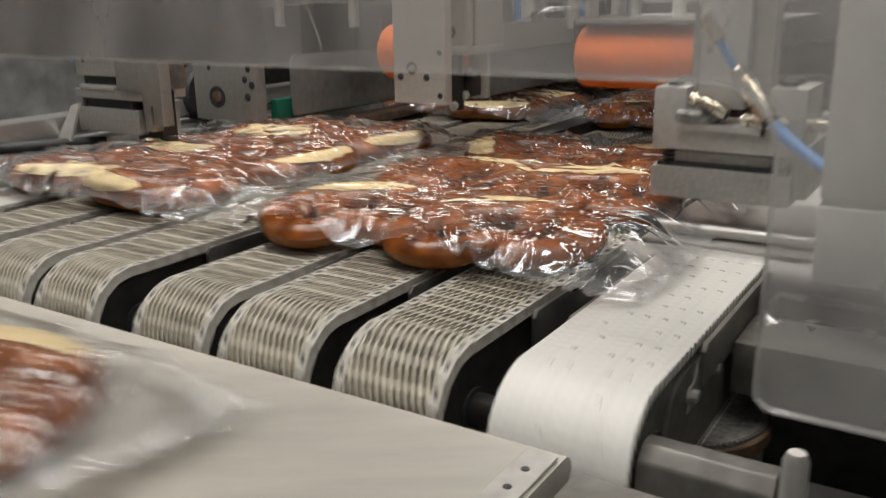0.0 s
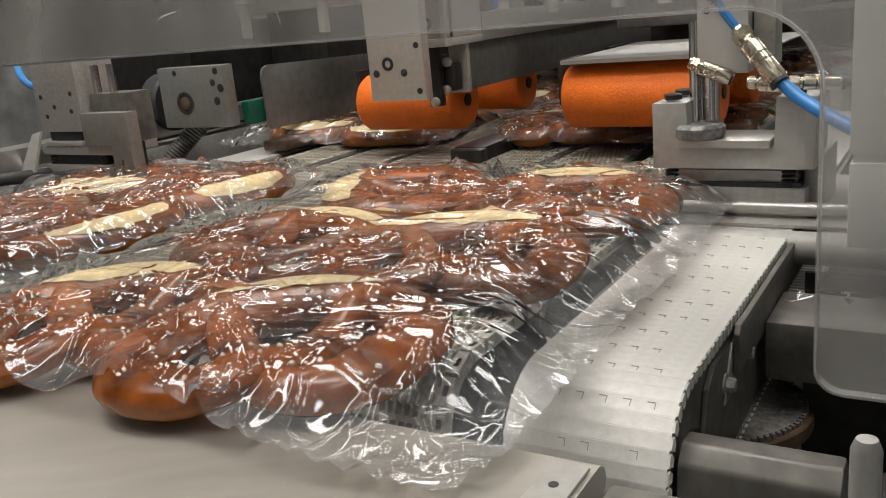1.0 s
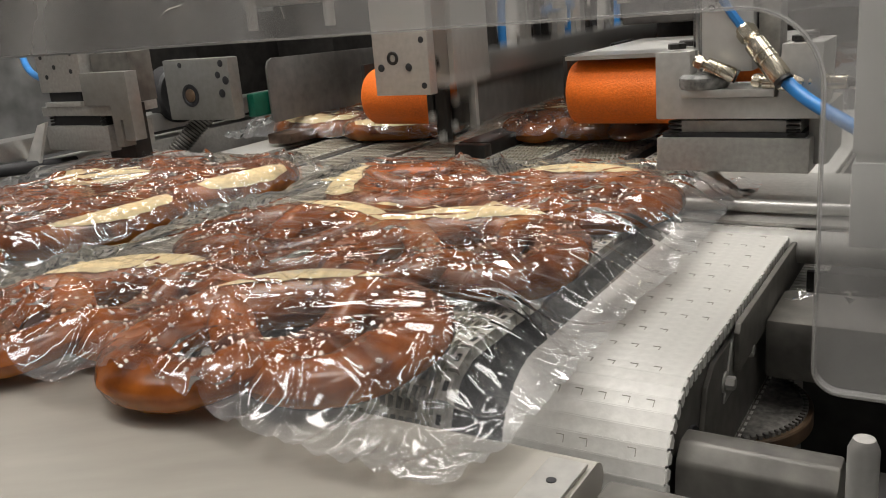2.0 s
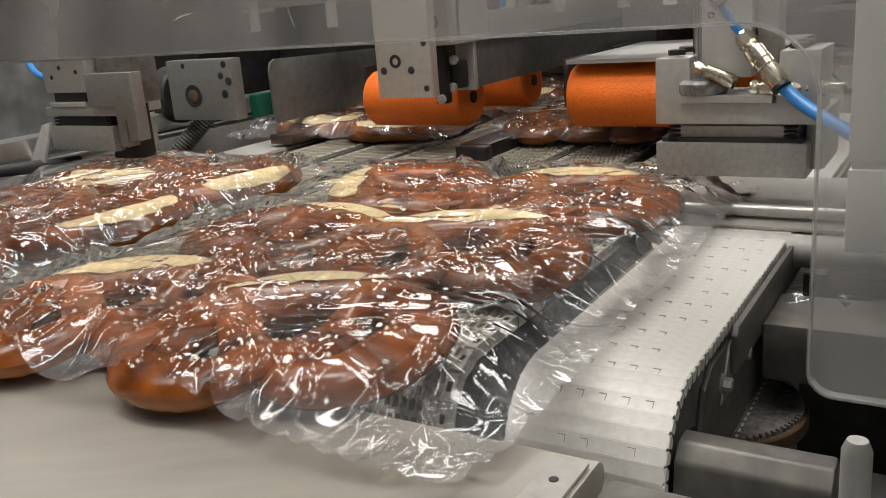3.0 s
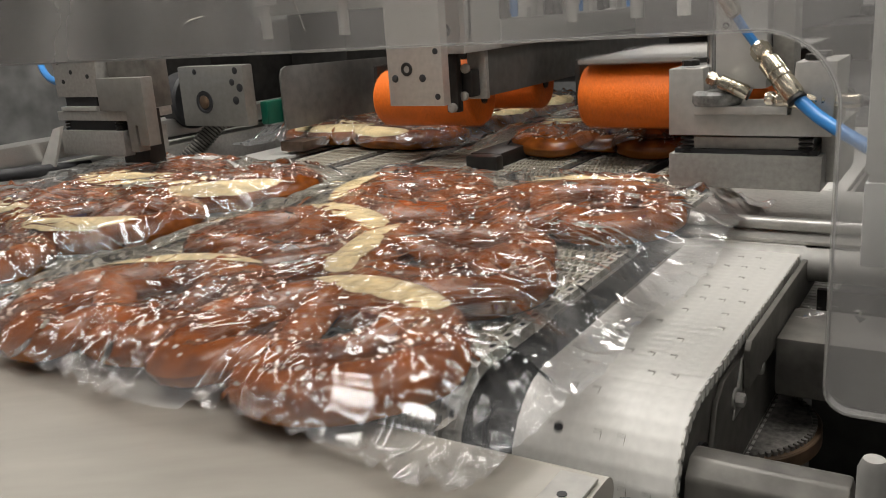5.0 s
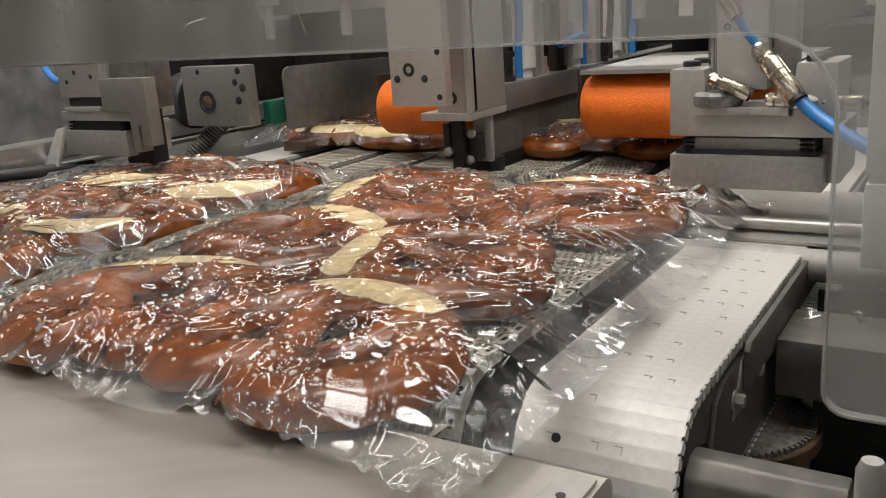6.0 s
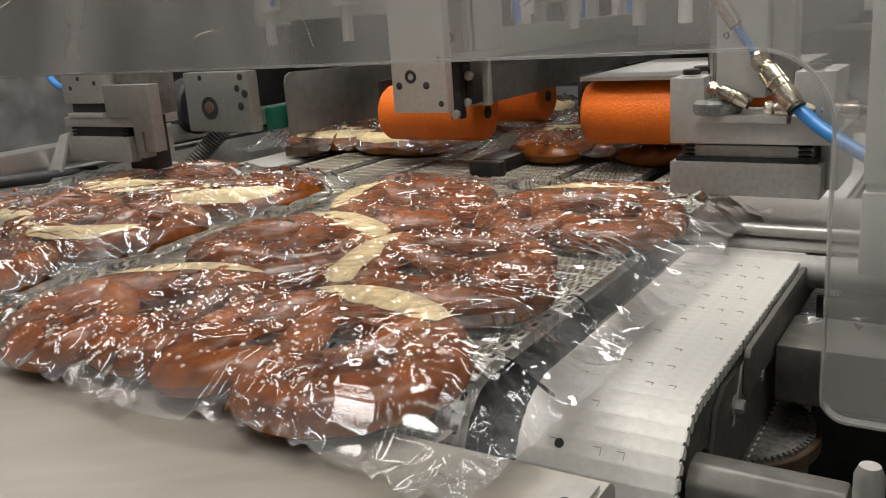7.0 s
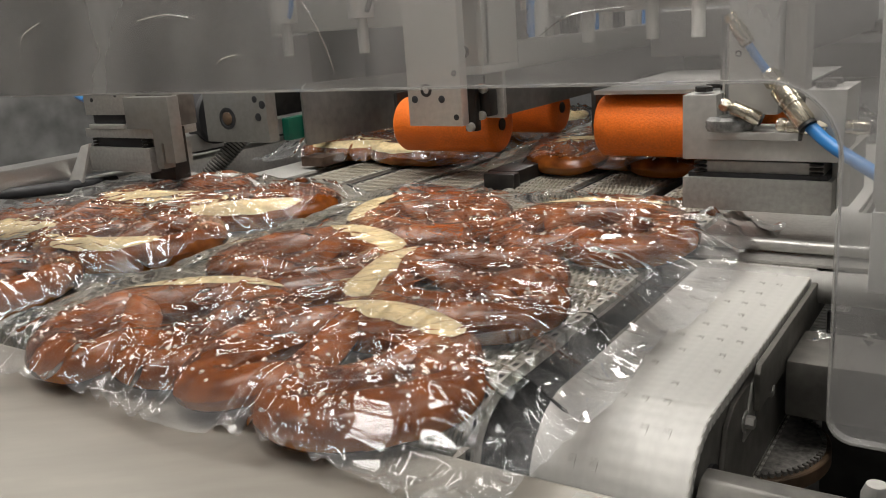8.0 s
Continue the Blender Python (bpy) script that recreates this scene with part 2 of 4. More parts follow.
def mesh_of(name, bm, material, smooth=True):
    me = bpy.data.meshes.new(name)
    bm.normal_update()
    bm.to_mesh(me)
    bm.free()
    me.materials.append(material)
    if smooth:
        me.polygons.foreach_set("use_smooth", [True] * len(me.polygons))
        me.set_sharp_from_angle(angle=radians(38))
    return me


def part(name, bm, material, parent, label=""):
    ob = new(name, mesh_of(name, bm, material))
    if parent:
        ob.parent = parent
    return tagged(ob, label)


def thing(name, label, category, at=(0, 0, 0), group="", kind=""):
    ob = new(name)
    ob.empty_display_size = 0.02
    ob.location = at
    return tagged(ob, label, category, group, kind)


def solid(name, bm, material, label, category="", group="", kind=""):
    return tagged(new(name, mesh_of(name, bm, material)), label, category, group, kind)


def bolt(parent, p, axis="-y", r=0.006, depth=0.004, name="socket_screw", material=None):
    """A socket-head screw: a rim, and a dark well."""
    d = {"-y": Vector((0, -1, 0)), "x": Vector((1, 0, 0)), "z": Vector((0, 0, 1))}[axis]
    p = Vector(p)
    bm = bmesh.new()
    turned(bm, p - d * 0.001, p + d, [(0, r), (depth, r), (depth + 0.0006, r * 0.9), (depth + 0.0006, r * 0.55), (depth * 0.3, r * 0.5)], 14)
    return part(name, bm, material or STEEL_DARK, parent)


def hole(parent, p, axis="-y", r=0.006):
    """A drilled bore: a dark ring standing just proud of the face."""
    d = {"-y": Vector((0, -1, 0)), "x": Vector((1, 0, 0)), "z": Vector((0, 0, 1))}[axis]
    p = Vector(p)
    bm = bmesh.new()
    turned(bm, p - d * 0.002, p + d, [(0, r), (0.0024, r), (0.0027, r * 0.9)], 16)
    return part("bore", bm, BLACK, parent)


# ---- hall ----
def hall():
    bm = bmesh.new()
    box(bm, -6, 5, -5, 7, -0.1, 0)
    solid("floor", bm, CONCRETE, "grey sealed concrete factory floor", kind="structure")
    for name, b in (("wall_north", (-6, 5, 7, 7.15, 0, 4.2)), ("wall_south", (-6, 5, -5.15, -5, 0, 4.2)), ("wall_west", (-6.15, -6, -5.15, 7.15, 0, 4.2)), ("wall_east", (5, 5.15, -5.15, 7.15, 0, 4.2))):
        bm = bmesh.new()
        box(bm, *b)
        solid(name, bm, WALL_PANEL, "grey coated wall panel of the factory hall", kind="structure")
    bm = bmesh.new()
    box(bm, -6, 5, -5, 7, 4.2, 4.3)
    solid("ceiling", bm, WALL_PANEL, "grey panel ceiling of the factory hall", kind="structure")


def unseen_light(x, y, z, w, d, watts):
    t = thing("unseen_light", "white linear light hung out of view to light the packing line", "lamp", group="ceiling lights")
    bm = bmesh.new()
    box(bm, x - w / 2 - 0.02, x + w / 2 + 0.02, y - d / 2 - 0.02, y + d / 2 + 0.02, z + 0.012, z + 0.06, 0.004)
    part("housing", bm, WALL_PANEL, t)
    bm = bmesh.new()
    box(bm, x - w / 2, x + w / 2, y - d / 2, y + d / 2, z + 0.003, z + 0.012)
    part("diffuser", bm, LAMP_GLOW, t)
    for e in (-1, 1):
        bm = bmesh.new()
        cyl(bm, (x + e * (w / 2 - 0.02) * (w > d), y + e * (d / 2 - 0.02) * (d > w), z + 0.055), (x + e * (w / 2 - 0.02) * (w > d), y + e * (d / 2 - 0.02) * (d > w), 4.2), 0.004, n=8)
        part("hanger", bm, STEEL, t)
    la = bpy.data.lights.new("tube", "AREA")
    la.shape, la.size, la.size_y, la.energy, la.color = "RECTANGLE", w, d, watts, (1.0, 0.955, 0.9)
    ob = new("tube", la)
    ob.matrix_world = pose(x, y, z)


hall()
for lx, ly in ((0.9, -0.9), (-1.3, -0.9), (0.9, 0.75), (-1.3, 0.75), (-3.4, 0.2), (-3.4, 2.6)):
    unseen_light(lx, ly, 3.0, 0.32, 1.5, 23)
# unseen lamps at the back, added for glints on film and belts
for lx, ly in ((-0.9, 3.2), (1.4, 3.4)):
    unseen_light(lx, ly, 3.0, 1.5, 0.30, 60)
# unseen lamps straight overhead, added to brighten the belts
for lx, ly in ((-0.45, 0.25), (-0.2, -0.5)):
    unseen_light(lx, ly, 3.0, 1.2, 0.26, 27)
# unseen fill lamps behind and right of the camera, for front faces
for lx, ly in ((0.6, -2.6), (2.3, -2.6), (2.9, -0.8)):
    unseen_light(lx, ly, 2.8, 1.2, 0.24, 6)

# ---- belts: a loop of link rows each, symmetrical about the line's middle ----
MID = -0.43
TOP = 0.950
NOSE_R = 0.048
NOSE_Z = TOP - NOSE_R
PITCH_GREY, PITCH_WHITE = 0.0188, 0.0085
NOSE_Y, BACK_Y = -0.055, 0.86
FLAT = BACK_Y - NOSE_Y
TURN = math.pi * NOSE_R
LOOP = 2 * FLAT + 2 * TURN


def belt_pose(s):
    """The pose of a link row s metres along the loop: over the top towards the nose, round it, and back below."""
    s %= LOOP
    if s < FLAT:
        return pose(0, BACK_Y - s, TOP)
    if s < FLAT + TURN:
        a = (s - FLAT) / NOSE_R
        return pose(0, NOSE_Y - NOSE_R * math.sin(a), NOSE_Z + NOSE_R * math.cos(a), math.degrees(a))
    if s < 2 * FLAT + TURN:
        return pose(0, NOSE_Y + s - FLAT - TURN, NOSE_Z - NOSE_R, 180)
    a = (s - 2 * FLAT - TURN) / NOSE_R
    return pose(0, BACK_Y + NOSE_R * math.sin(a), NOSE_Z - NOSE_R * math.cos(a), 180 + math.degrees(a))


def grey_row(width):
    """One row of an open grey link belt: one moulded bar with fingers that reach between those of the next row."""
    bm = bmesh.new()
    h = width / 2 - 0.0045
    n = 12
    w = 2 * h / n
    front, back = [], []
    for i in range(n):
        x = -h + w * i
        front += [(x + w * 0.10, 0.0016), (x + w * 0.17, 0.0100), (x + w * 0.42, 0.0100), (x + w * 0.49, 0.0016)]
        back += [(x + w * 0.60, -0.0020), (x + w * 0.67, -0.0100), (x + w * 0.92, -0.0100), (x + w * 0.99, -0.0020)]
    prism(bm, [(-h, -0.0020), (-h, 0.0016), *front, (h, 0.0016), (h, -0.0020), *back[::-1]], "z", -0.0055, 0.0)
    return mesh_of("link", bm, GREY_BELT, False)


def grey_edge():
    bm = bmesh.new()
    box(bm, -0.0038, 0.0038, -0.0084, 0.0084, -0.008, 0.0004)
    n = len(bm.faces)
    box(bm, -0.0016, 0.0016, -0.0030, 0.0030, 0.0, 0.0007)
    bm.faces.ensure_lookup_table()
    for f in bm.faces[n:]:
        f.material_index = 1
    me = mesh_of("edge_link", bm, GREY_BELT_EDGE, False)
    me.materials.append(BLACK)
    return me


def white_row(width):
    """One row of a closed white link belt: a slab, with dark hooked slots let into it."""
    bm = bmesh.new()
    h = width / 2
    p = PITCH_WHITE / 2
    box(bm, -h, h, -p - 0.0004, p + 0.0004, -0.006, 0.0)
    box(bm, -h + 0.002, h - 0.002, -p + 0.0015, p - 0.0015, -0.009, -0.006)
    for e in (-h, h):
        prism(bm, [(-0.0034, -0.0004), (0.0026, -0.0004), (0.0038, -0.0026), (0.0014, -0.0070), (-0.0026, -0.0070)], "x", e - 0.0008, e + 0.0008)
    me = mesh_of("link", bm, WHITE_BELT, False)
    return me


def hook_slot():
    bm = bmesh.new()
    box(bm, -0.0022, 0.0022, -0.00022, 0.00022, -0.001, 0.00025)
    box(bm, 0.0018, 0.0022, -0.0040, -0.00022, -0.001, 0.00025)
    return mesh_of("slot", bm, SLOT, False)


BELT_ROWS = []  # (row, place along the loop at rest)


def belt(x0, x1, white):
    width = x1 - x0
    colour = "white closed" if white else "grey open-grid"
    t = thing("conveyor_belt", f"{colour} plastic link belt bending down over its nose", "conveyor belt", (x0 + width / 2, 0, 0), "link belts of the packing line")
    me = white_row(width) if white else grey_row(width - 0.006)
    ed = None if white else EDGE
    count = round(LOOP / (PITCH_WHITE if white else PITCH_GREY))
    for i in range(count):
        r = new("link", me)
        r.parent = t
        BELT_ROWS.append((r, i * LOOP / count))
        if white and x0 > -0.3 and i % 3 == 0:
            for k in range(5):
                if slots.random() < 0.7:
                    e = new("slot", HOOK)
                    e.parent = r
                    e.location = (-width * 0.28 + k * 0.0125 + (0.004 if i % 2 else 0), 0.002, 0)
        if white and x0 > -0.3 and i == HOLE_LINK:
            # flat black disc stands in for a shaded screw hole
            bm = bmesh.new()
            cyl(bm, (-0.020, 0, -0.001), (-0.020, 0, 0.0004), 0.0026, n=14)
            p = part("screw_hole", bm, BLACK, r)
        if ed:
            for sx in (-1, 1):
                e = new("edge_link", ed)
                e.parent = r
                e.location = (sx * (width / 2 - 0.0038), 0, 0)
    # slide bed, side plates and nose shaft
    bm = bmesh.new()
    box(bm, -width / 2 + 0.006, width / 2 - 0.006, NOSE_Y + 0.004, BACK_Y - 0.01, TOP - 0.022, TOP - 0.011)
    part("slide_bed", bm, STEEL_DARK, t)
    for sx in (-1, 1):
        bm = bmesh.new()
        x = sx * (width / 2 + 0.0045)
        prism(bm, [(0.022, TOP - 0.008), (0.026, TOP - 0.003), (BACK_Y, TOP - 0.003), (BACK_Y, TOP - 0.032), (0.022, TOP - 0.032)], "x", x - 0.0018, x + 0.0018, 0.0006)
        part("side_rail", bm, GUNMETAL if not white else FRAME_STEEL, t, "thin bent steel side rail with a rounded end")
        bm = bmesh.new()
        xi = sx * (width / 2 - 0.006)
        ring = [(NOSE_Y + 0.039 * math.cos(a), NOSE_Z + 0.037 * math.sin(a)) for a in [radians(q) for q in range(90, 271, 12)]]
        prism(bm, [(0.09, NOSE_Z + 0.037), *ring, (0.09, NOSE_Z - 0.037)], "x", xi - 0.003, xi + 0.003, 0.0008)
        part("nose_plate", bm, FRAME_STEEL if white else STEEL_DARK, t, "stained steel nose plate")
        bm = bmesh.new()
        turned(bm, (xi + sx * 0.002, NOSE_Y + 0.004, NOSE_Z - 0.002), (xi + sx * 0.1, NOSE_Y + 0.004, NOSE_Z - 0.002), [(0, 0.016), (0.003, 0.016), (0.003, 0.011), (0.001, 0.010)], 18)
        part("bearing_ring", bm, BLACK, t)
    return t


EDGE = grey_edge()
HOOK = hook_slot()
HOLE_LINK = round(((FLAT + 0.047 - 1.005) % LOOP) / PITCH_WHITE)
slots = random.Random(3)
for x0, x1, white in ((-0.086, 0.0, True), (-0.204, -0.122, False), (-0.311, -0.230, False), (-0.405, -0.328, False)):
    belt(x0, x1, white)
    belt(2 * MID - x1, 2 * MID - x0, white)

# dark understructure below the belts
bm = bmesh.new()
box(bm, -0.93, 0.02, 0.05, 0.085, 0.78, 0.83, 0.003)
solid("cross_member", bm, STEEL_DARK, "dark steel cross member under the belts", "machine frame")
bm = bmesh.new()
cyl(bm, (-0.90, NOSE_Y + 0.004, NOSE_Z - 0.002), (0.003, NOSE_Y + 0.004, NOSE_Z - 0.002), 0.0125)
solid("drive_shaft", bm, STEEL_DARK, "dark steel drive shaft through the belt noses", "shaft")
# near-black sheet added to give the shaded space under the belts
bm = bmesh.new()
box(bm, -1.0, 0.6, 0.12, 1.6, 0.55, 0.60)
solid("shade_tray", bm, STEEL_DARK, "near-black sheet standing in for the shaded space below the belts", "tray")

# ---- take-away conveyor ----
OUT_Z, OUT_Y = 0.948, -0.147


def takeaway():
    t = thing("takeaway_conveyor", "flat beige fabric conveyor belt with pale streaks along it", "conveyor belt")
    bm = bmesh.new()
    r = 0.008
    prism(bm, [(-2.2, OUT_Z), *[(OUT_Y - r + r * math.sin(a), OUT_Z - r + r * math.cos(a)) for a in [radians(q) for q in range(0, 181, 15)]], (-2.2, OUT_Z - 2 * r)], "x", -2.5, -0.012)
    part("belt", bm, PALE_BELT, t, "beige fabric belt, worn to pale streaks")
    bm = bmesh.new()
    box(bm, -0.031, -0.014, -2.2, OUT_Y - 0.012, OUT_Z + 0.0005, OUT_Z + 0.0022, 0.0004)
    part("edge_strip", bm, GREY_TUBE, t, "pale perforated strip along the belt edge")
    for i in range(9):
        bm = bmesh.new()
        cyl(bm, (-0.0225, OUT_Y - 0.03 - i * 0.018, OUT_Z + 0.0018), (-0.0225, OUT_Y - 0.03 - i * 0.018, OUT_Z + 0.0026), 0.0022, n=10)
        part("perforation", bm, BLACK, t)
    bm = bmesh.new()
    box(bm, -0.008, 0.045, -2.2, OUT_Y - 0.005, OUT_Z - 0.075, OUT_Z - 0.006, 0.005)
    part("side_frame", bm, FRAME_STEEL, t, "dark grey steel side frame with rounded edges")
    bm = bmesh.new()
    box(bm, -2.5, -0.02, -2.2, OUT_Y - 0.04, OUT_Z - 0.07, OUT_Z - 0.022, 0.002)
    part("slide_bed", bm, STEEL_DARK, t)
    for x in (-2.4, 0.01):
        for y in (-0.35, -1.6):
            bm = bmesh.new()
            box(bm, x - 0.02, x + 0.02, y - 0.02, y + 0.02, 0, OUT_Z - 0.07)
            part("leg", bm, STEEL_DULL, t)


takeaway()


# ---- pretzels and packs ----
HALF = [(0, -0.056), (0.030, -0.053), (0.056, -0.036), (0.067, -0.006), (0.060, 0.028), (0.038, 0.049), (0.010, 0.044), (-0.010, 0.018), (-0.024, -0.012), (-0.036, -0.044)]


def pretzel_path(v):
    """Centre line of one pretzel, lying flat: belly towards -y, arms crossed, ends laid on the belly. Rows of x, y, z, radius."""
    rnd = random.Random(v * 31 + 2)
    halves = []
    for sgn in (-1, 1):
        ctl = [Vector((sgn * x * rnd.uniform(0.93, 1.06) + 0.003 * rnd.uniform(-1, 1), y * rnd.uniform(0.95, 1.05) + 0.003 * rnd.uniform(-1, 1))) if k else Vector((0, -0.056)) for k, (x, y) in enumerate(HALF)]
        line = []
        for k in range(len(ctl) - 1):
            p0, p1, p2, p3 = (ctl[k - 1] if k else Vector((-ctl[1].x, ctl[1].y))), ctl[k], ctl[k + 1], ctl[min(k + 2, len(ctl) - 1)]
            for q in range(4):
                t = q / 4
                p = 0.5 * (2 * p1 + (p2 - p0) * t + (2 * p0 - 5 * p1 + 4 * p2 - p3) * t * t + (3 * p1 - p0 - 3 * p2 + p3) * t ** 3)
                a = (k + t) / (len(ctl) - 1)
                r = 0.0116 + 0.0076 * math.exp(-(a / 0.42) ** 2) + 0.0026 * math.exp(-((a - 0.5) / 0.2) ** 2)
                lift = (0.011 if sgn > 0 else 0.002) * math.exp(-((a - 0.70) / 0.07) ** 2) + 0.016 * max(0, (a - 0.86) / 0.14) ** 1.5
                line.append((p.x, p.y, lift, r))
        line.append((ctl[-1].x, ctl[-1].y, 0.017, 0.0080))
        halves.append(line)
    sm = np.array(halves[0][:0:-1] + halves[1]) * np.array((1.15, 1.15, 1.0, 1.27))
    for _ in range(2):
        sm[1:-1] = (sm[:-2] + 2 * sm[1:-1] + sm[2:]) / 4
    return sm


FLATNESS = 0.68


def pretzel_meshes(v):
    P = pretzel_path(v)
    n = 14
    bm = bmesh.new()
    rings = []
    for i, (x, y, z, r) in enumerate(P):
        d = P[min(i + 1, len(P) - 1), :2] - P[max(i - 1, 0), :2]
        d = d / np.linalg.norm(d)
        s = (-d[1], d[0])
        zc = r * FLATNESS * 0.92 + z
        ring = []
        for k in range(n):
            a = k * math.tau / n
            lump = 1 + 0.06 * noise.noise(Vector((x * 45 + v, y * 45, k * 0.5)))
            lift = max(-0.92, math.sin(a)) * r * FLATNESS * lump
            ring.append(bm.verts.new((x + s[0] * math.cos(a) * r * lump, y + s[1] * math.cos(a) * r * lump, zc + lift)))
        rings.append(ring)
    for u, w in zip(rings, rings[1:]):
        for k in range(n):
            bm.faces.new((u[k], u[(k + 1) % n], w[(k + 1) % n], w[k]))
    for end, ring in ((0, rings[0]), (-1, rings[-1])):
        bm.faces.new(ring if end else ring[::-1])
    bmesh.ops.recalc_face_normals(bm, faces=bm.faces)
    crust = mesh_of("crust", bm, CRUST)
    # the split: a long pale patch along the belly, a little proud
    rnd = random.Random(v * 7 + 1)
    bm = bmesh.new()
    m = len(P) // 2
    half = rnd.choice((6, 7, 8, 9))
    side = rnd.choice((0.15, 0.35, 0.5, 0.6))
    grid = []
    for i in range(m - half, m + half + 1):
        x, y, z, r = P[i]
        d = P[i + 1, :2] - P[i - 1, :2]
        d = d / np.linalg.norm(d)
        s = (-d[1], d[0])
        wid = (1 - ((i - m) / half) ** 2) ** 0.5 * (0.74 + 0.22 * noise.noise(Vector((i * 0.6, v * 3.1, 0)))) + 0.02
        row = []
        for k in range(7):
            a = radians(90) + side * 0.9 + (k / 3 - 1) * wid
            rr = r * (1.035 + 0.07 * (1 - (k / 3 - 1) ** 2) * (1 - ((i - m) / half) ** 2))
            row.append(bm.verts.new((x + s[0] * math.cos(a) * rr, y + s[1] * math.cos(a) * rr, r * FLATNESS * 0.92 + z + math.sin(a) * rr * FLATNESS)))
        grid.append(row)
    for u, w in zip(grid, grid[1:]):
        for k in range(6):
            bm.faces.new((u[k], u[k + 1], w[k + 1], w[k]))
    bmesh.ops.recalc_face_normals(bm, faces=bm.faces)
    split = mesh_of("split", bm, CRUMB)
    # salt grains over the top
    bm = bmesh.new()
    for _ in range(95):
        i = rnd.randrange(4, len(P) - 4)
        if abs(i - m) < half and rnd.random() < 0.7:
            continue
        x, y, z, r = P[i]
        d = P[i + 1, :2] - P[i - 1, :2]
        d = d / np.linalg.norm(d)
        a = radians(90) + rnd.uniform(-0.9, 0.9)
        g = rnd.uniform(0.0006, 0.0013)
        p = Vector((x - d[1] * math.cos(a) * r, y + d[0] * math.cos(a) * r, r * FLATNESS * 0.92 + z + math.sin(a) * r * FLATNESS))
        box(bm, -g, g, -g * 0.8, g * 0.8, -g * 0.6, g * 0.7, m=Matrix.Translation(p) @ Euler((rnd.random(), rnd.random(), rnd.random() * 6)).to_matrix().to_4x4())
    salt = mesh_of("salt", bm, SALT, False)
    return P, crust, split, salt


KINDS = [pretzel_meshes(v) for v in range(5)]


def film_mesh(spots, x0, x1, y0, y1, seed):
    """Film draped over the pretzels of one pack: it clings to their tops, sags between them and lies flat in creases at the seams."""
    nx, ny = 370, 490
    xs, ys = np.linspace(x0, x1, nx), np.linspace(y0, y1, ny)
    X, Y = np.meshgrid(xs, ys)
    rnd = np.random.RandomState(seed)
    Z = 0.0045 + 0.0035 * np.sin(X * 41 + seed) * np.sin(Y * 29 + 2 * seed) + 0.0015 * np.sin(X * 95 + Y * 60)
    for kind, px, py, turn in spots:
        P = KINDS[kind][0]
        c, s = math.cos(radians(turn)), math.sin(radians(turn))
        for x, y, z, r in P:
            wx, wy = px + c * x - s * y, py + s * x + c * y
            r2 = r * 1.10 + 0.001
            i0, i1 = np.searchsorted(xs, (wx - r2, wx + r2))
            j0, j1 = np.searchsorted(ys, (wy - r2, wy + r2))
            w = np.s_[j0:j1, i0:i1]
            d2 = (X[w] - wx) ** 2 + (Y[w] - wy) ** 2
            Z[w] = np.maximum(Z[w], np.where(d2 < r2 * r2, r * FLATNESS * 0.92 + z + 0.0006 + FLATNESS * np.sqrt(np.maximum(r2 * r2 - d2, 0)), 0))
    body = Z.copy()
    sag = Z.copy()
    for k in range(46):      # stretched over the humps, then drawn tight from above
        p = np.pad(sag, 1, mode="edge")
        sag = np.maximum(sag, np.maximum(np.maximum(p[:-2, 1:-1], p[2:, 1:-1]), np.maximum(p[1:-1, :-2], p[1:-1, 2:])))
    near = np.clip(np.minimum(np.minimum(X - x0, x1 - X), np.minimum(Y - y0, y1 - Y)) / 0.035, 0, 1)
    sag = body + (sag - body) * near
    for k in range(170):
        p = np.pad(sag, 1, mode="edge")
        sag = np.maximum(body, (p[:-2, 1:-1] + p[2:, 1:-1] + p[1:-1, :-2] + p[1:-1, 2:]) / 4)
    crease = np.zeros_like(Z)
    edge = np.minimum(np.minimum(X - x0, x1 - X), np.minimum(Y - y0, y1 - Y))
    def fold(cx, cy, a, ln, wd, height, bend, onesided):
        reach = 2 * ln + wd
        i0, i1 = np.searchsorted(xs, (cx - reach, cx + reach))
        j0, j1 = np.searchsorted(ys, (cy - reach, cy + reach))
        q = np.s_[j0:j1, i0:i1]
        u = (X[q] - cx) * math.cos(a) + (Y[q] - cy) * math.sin(a)
        w = -(X[q] - cx) * math.sin(a) + (Y[q] - cy) * math.cos(a) + bend * u * u
        along = np.exp(-(u / ln) ** 2)
        if onesided:
            along = along * np.clip(u / 0.004, 0, 1)
        crease[q] += height * along * np.maximum(0, 1 - np.abs(w) / wd)

    for kind, px, py, turn in spots:
        for _ in range(13):    # short creases over each hump
            q, a = 0.085 * math.sqrt(rnd.uniform()), rnd.uniform(0, math.tau)
            fold(px + q * math.cos(a), py + q * math.sin(a), rnd.uniform(-0.7, 0.7), rnd.uniform(0.016, 0.050), rnd.uniform(0.0024, 0.0046), rnd.uniform(0.0014, 0.0036), rnd.uniform(-8, 8), False)
        for _ in range(18):    # folds that run out from the hump
            a = rnd.uniform(0, math.tau)
            q = rnd.uniform(0.005, 0.085)
            fold(px + q * math.cos(a), py + q * math.sin(a), a + rnd.uniform(-0.4, 0.4), rnd.uniform(0.030, 0.085), rnd.uniform(0.0030, 0.0060), rnd.uniform(0.0018, 0.0044), rnd.uniform(-4, 4), True)
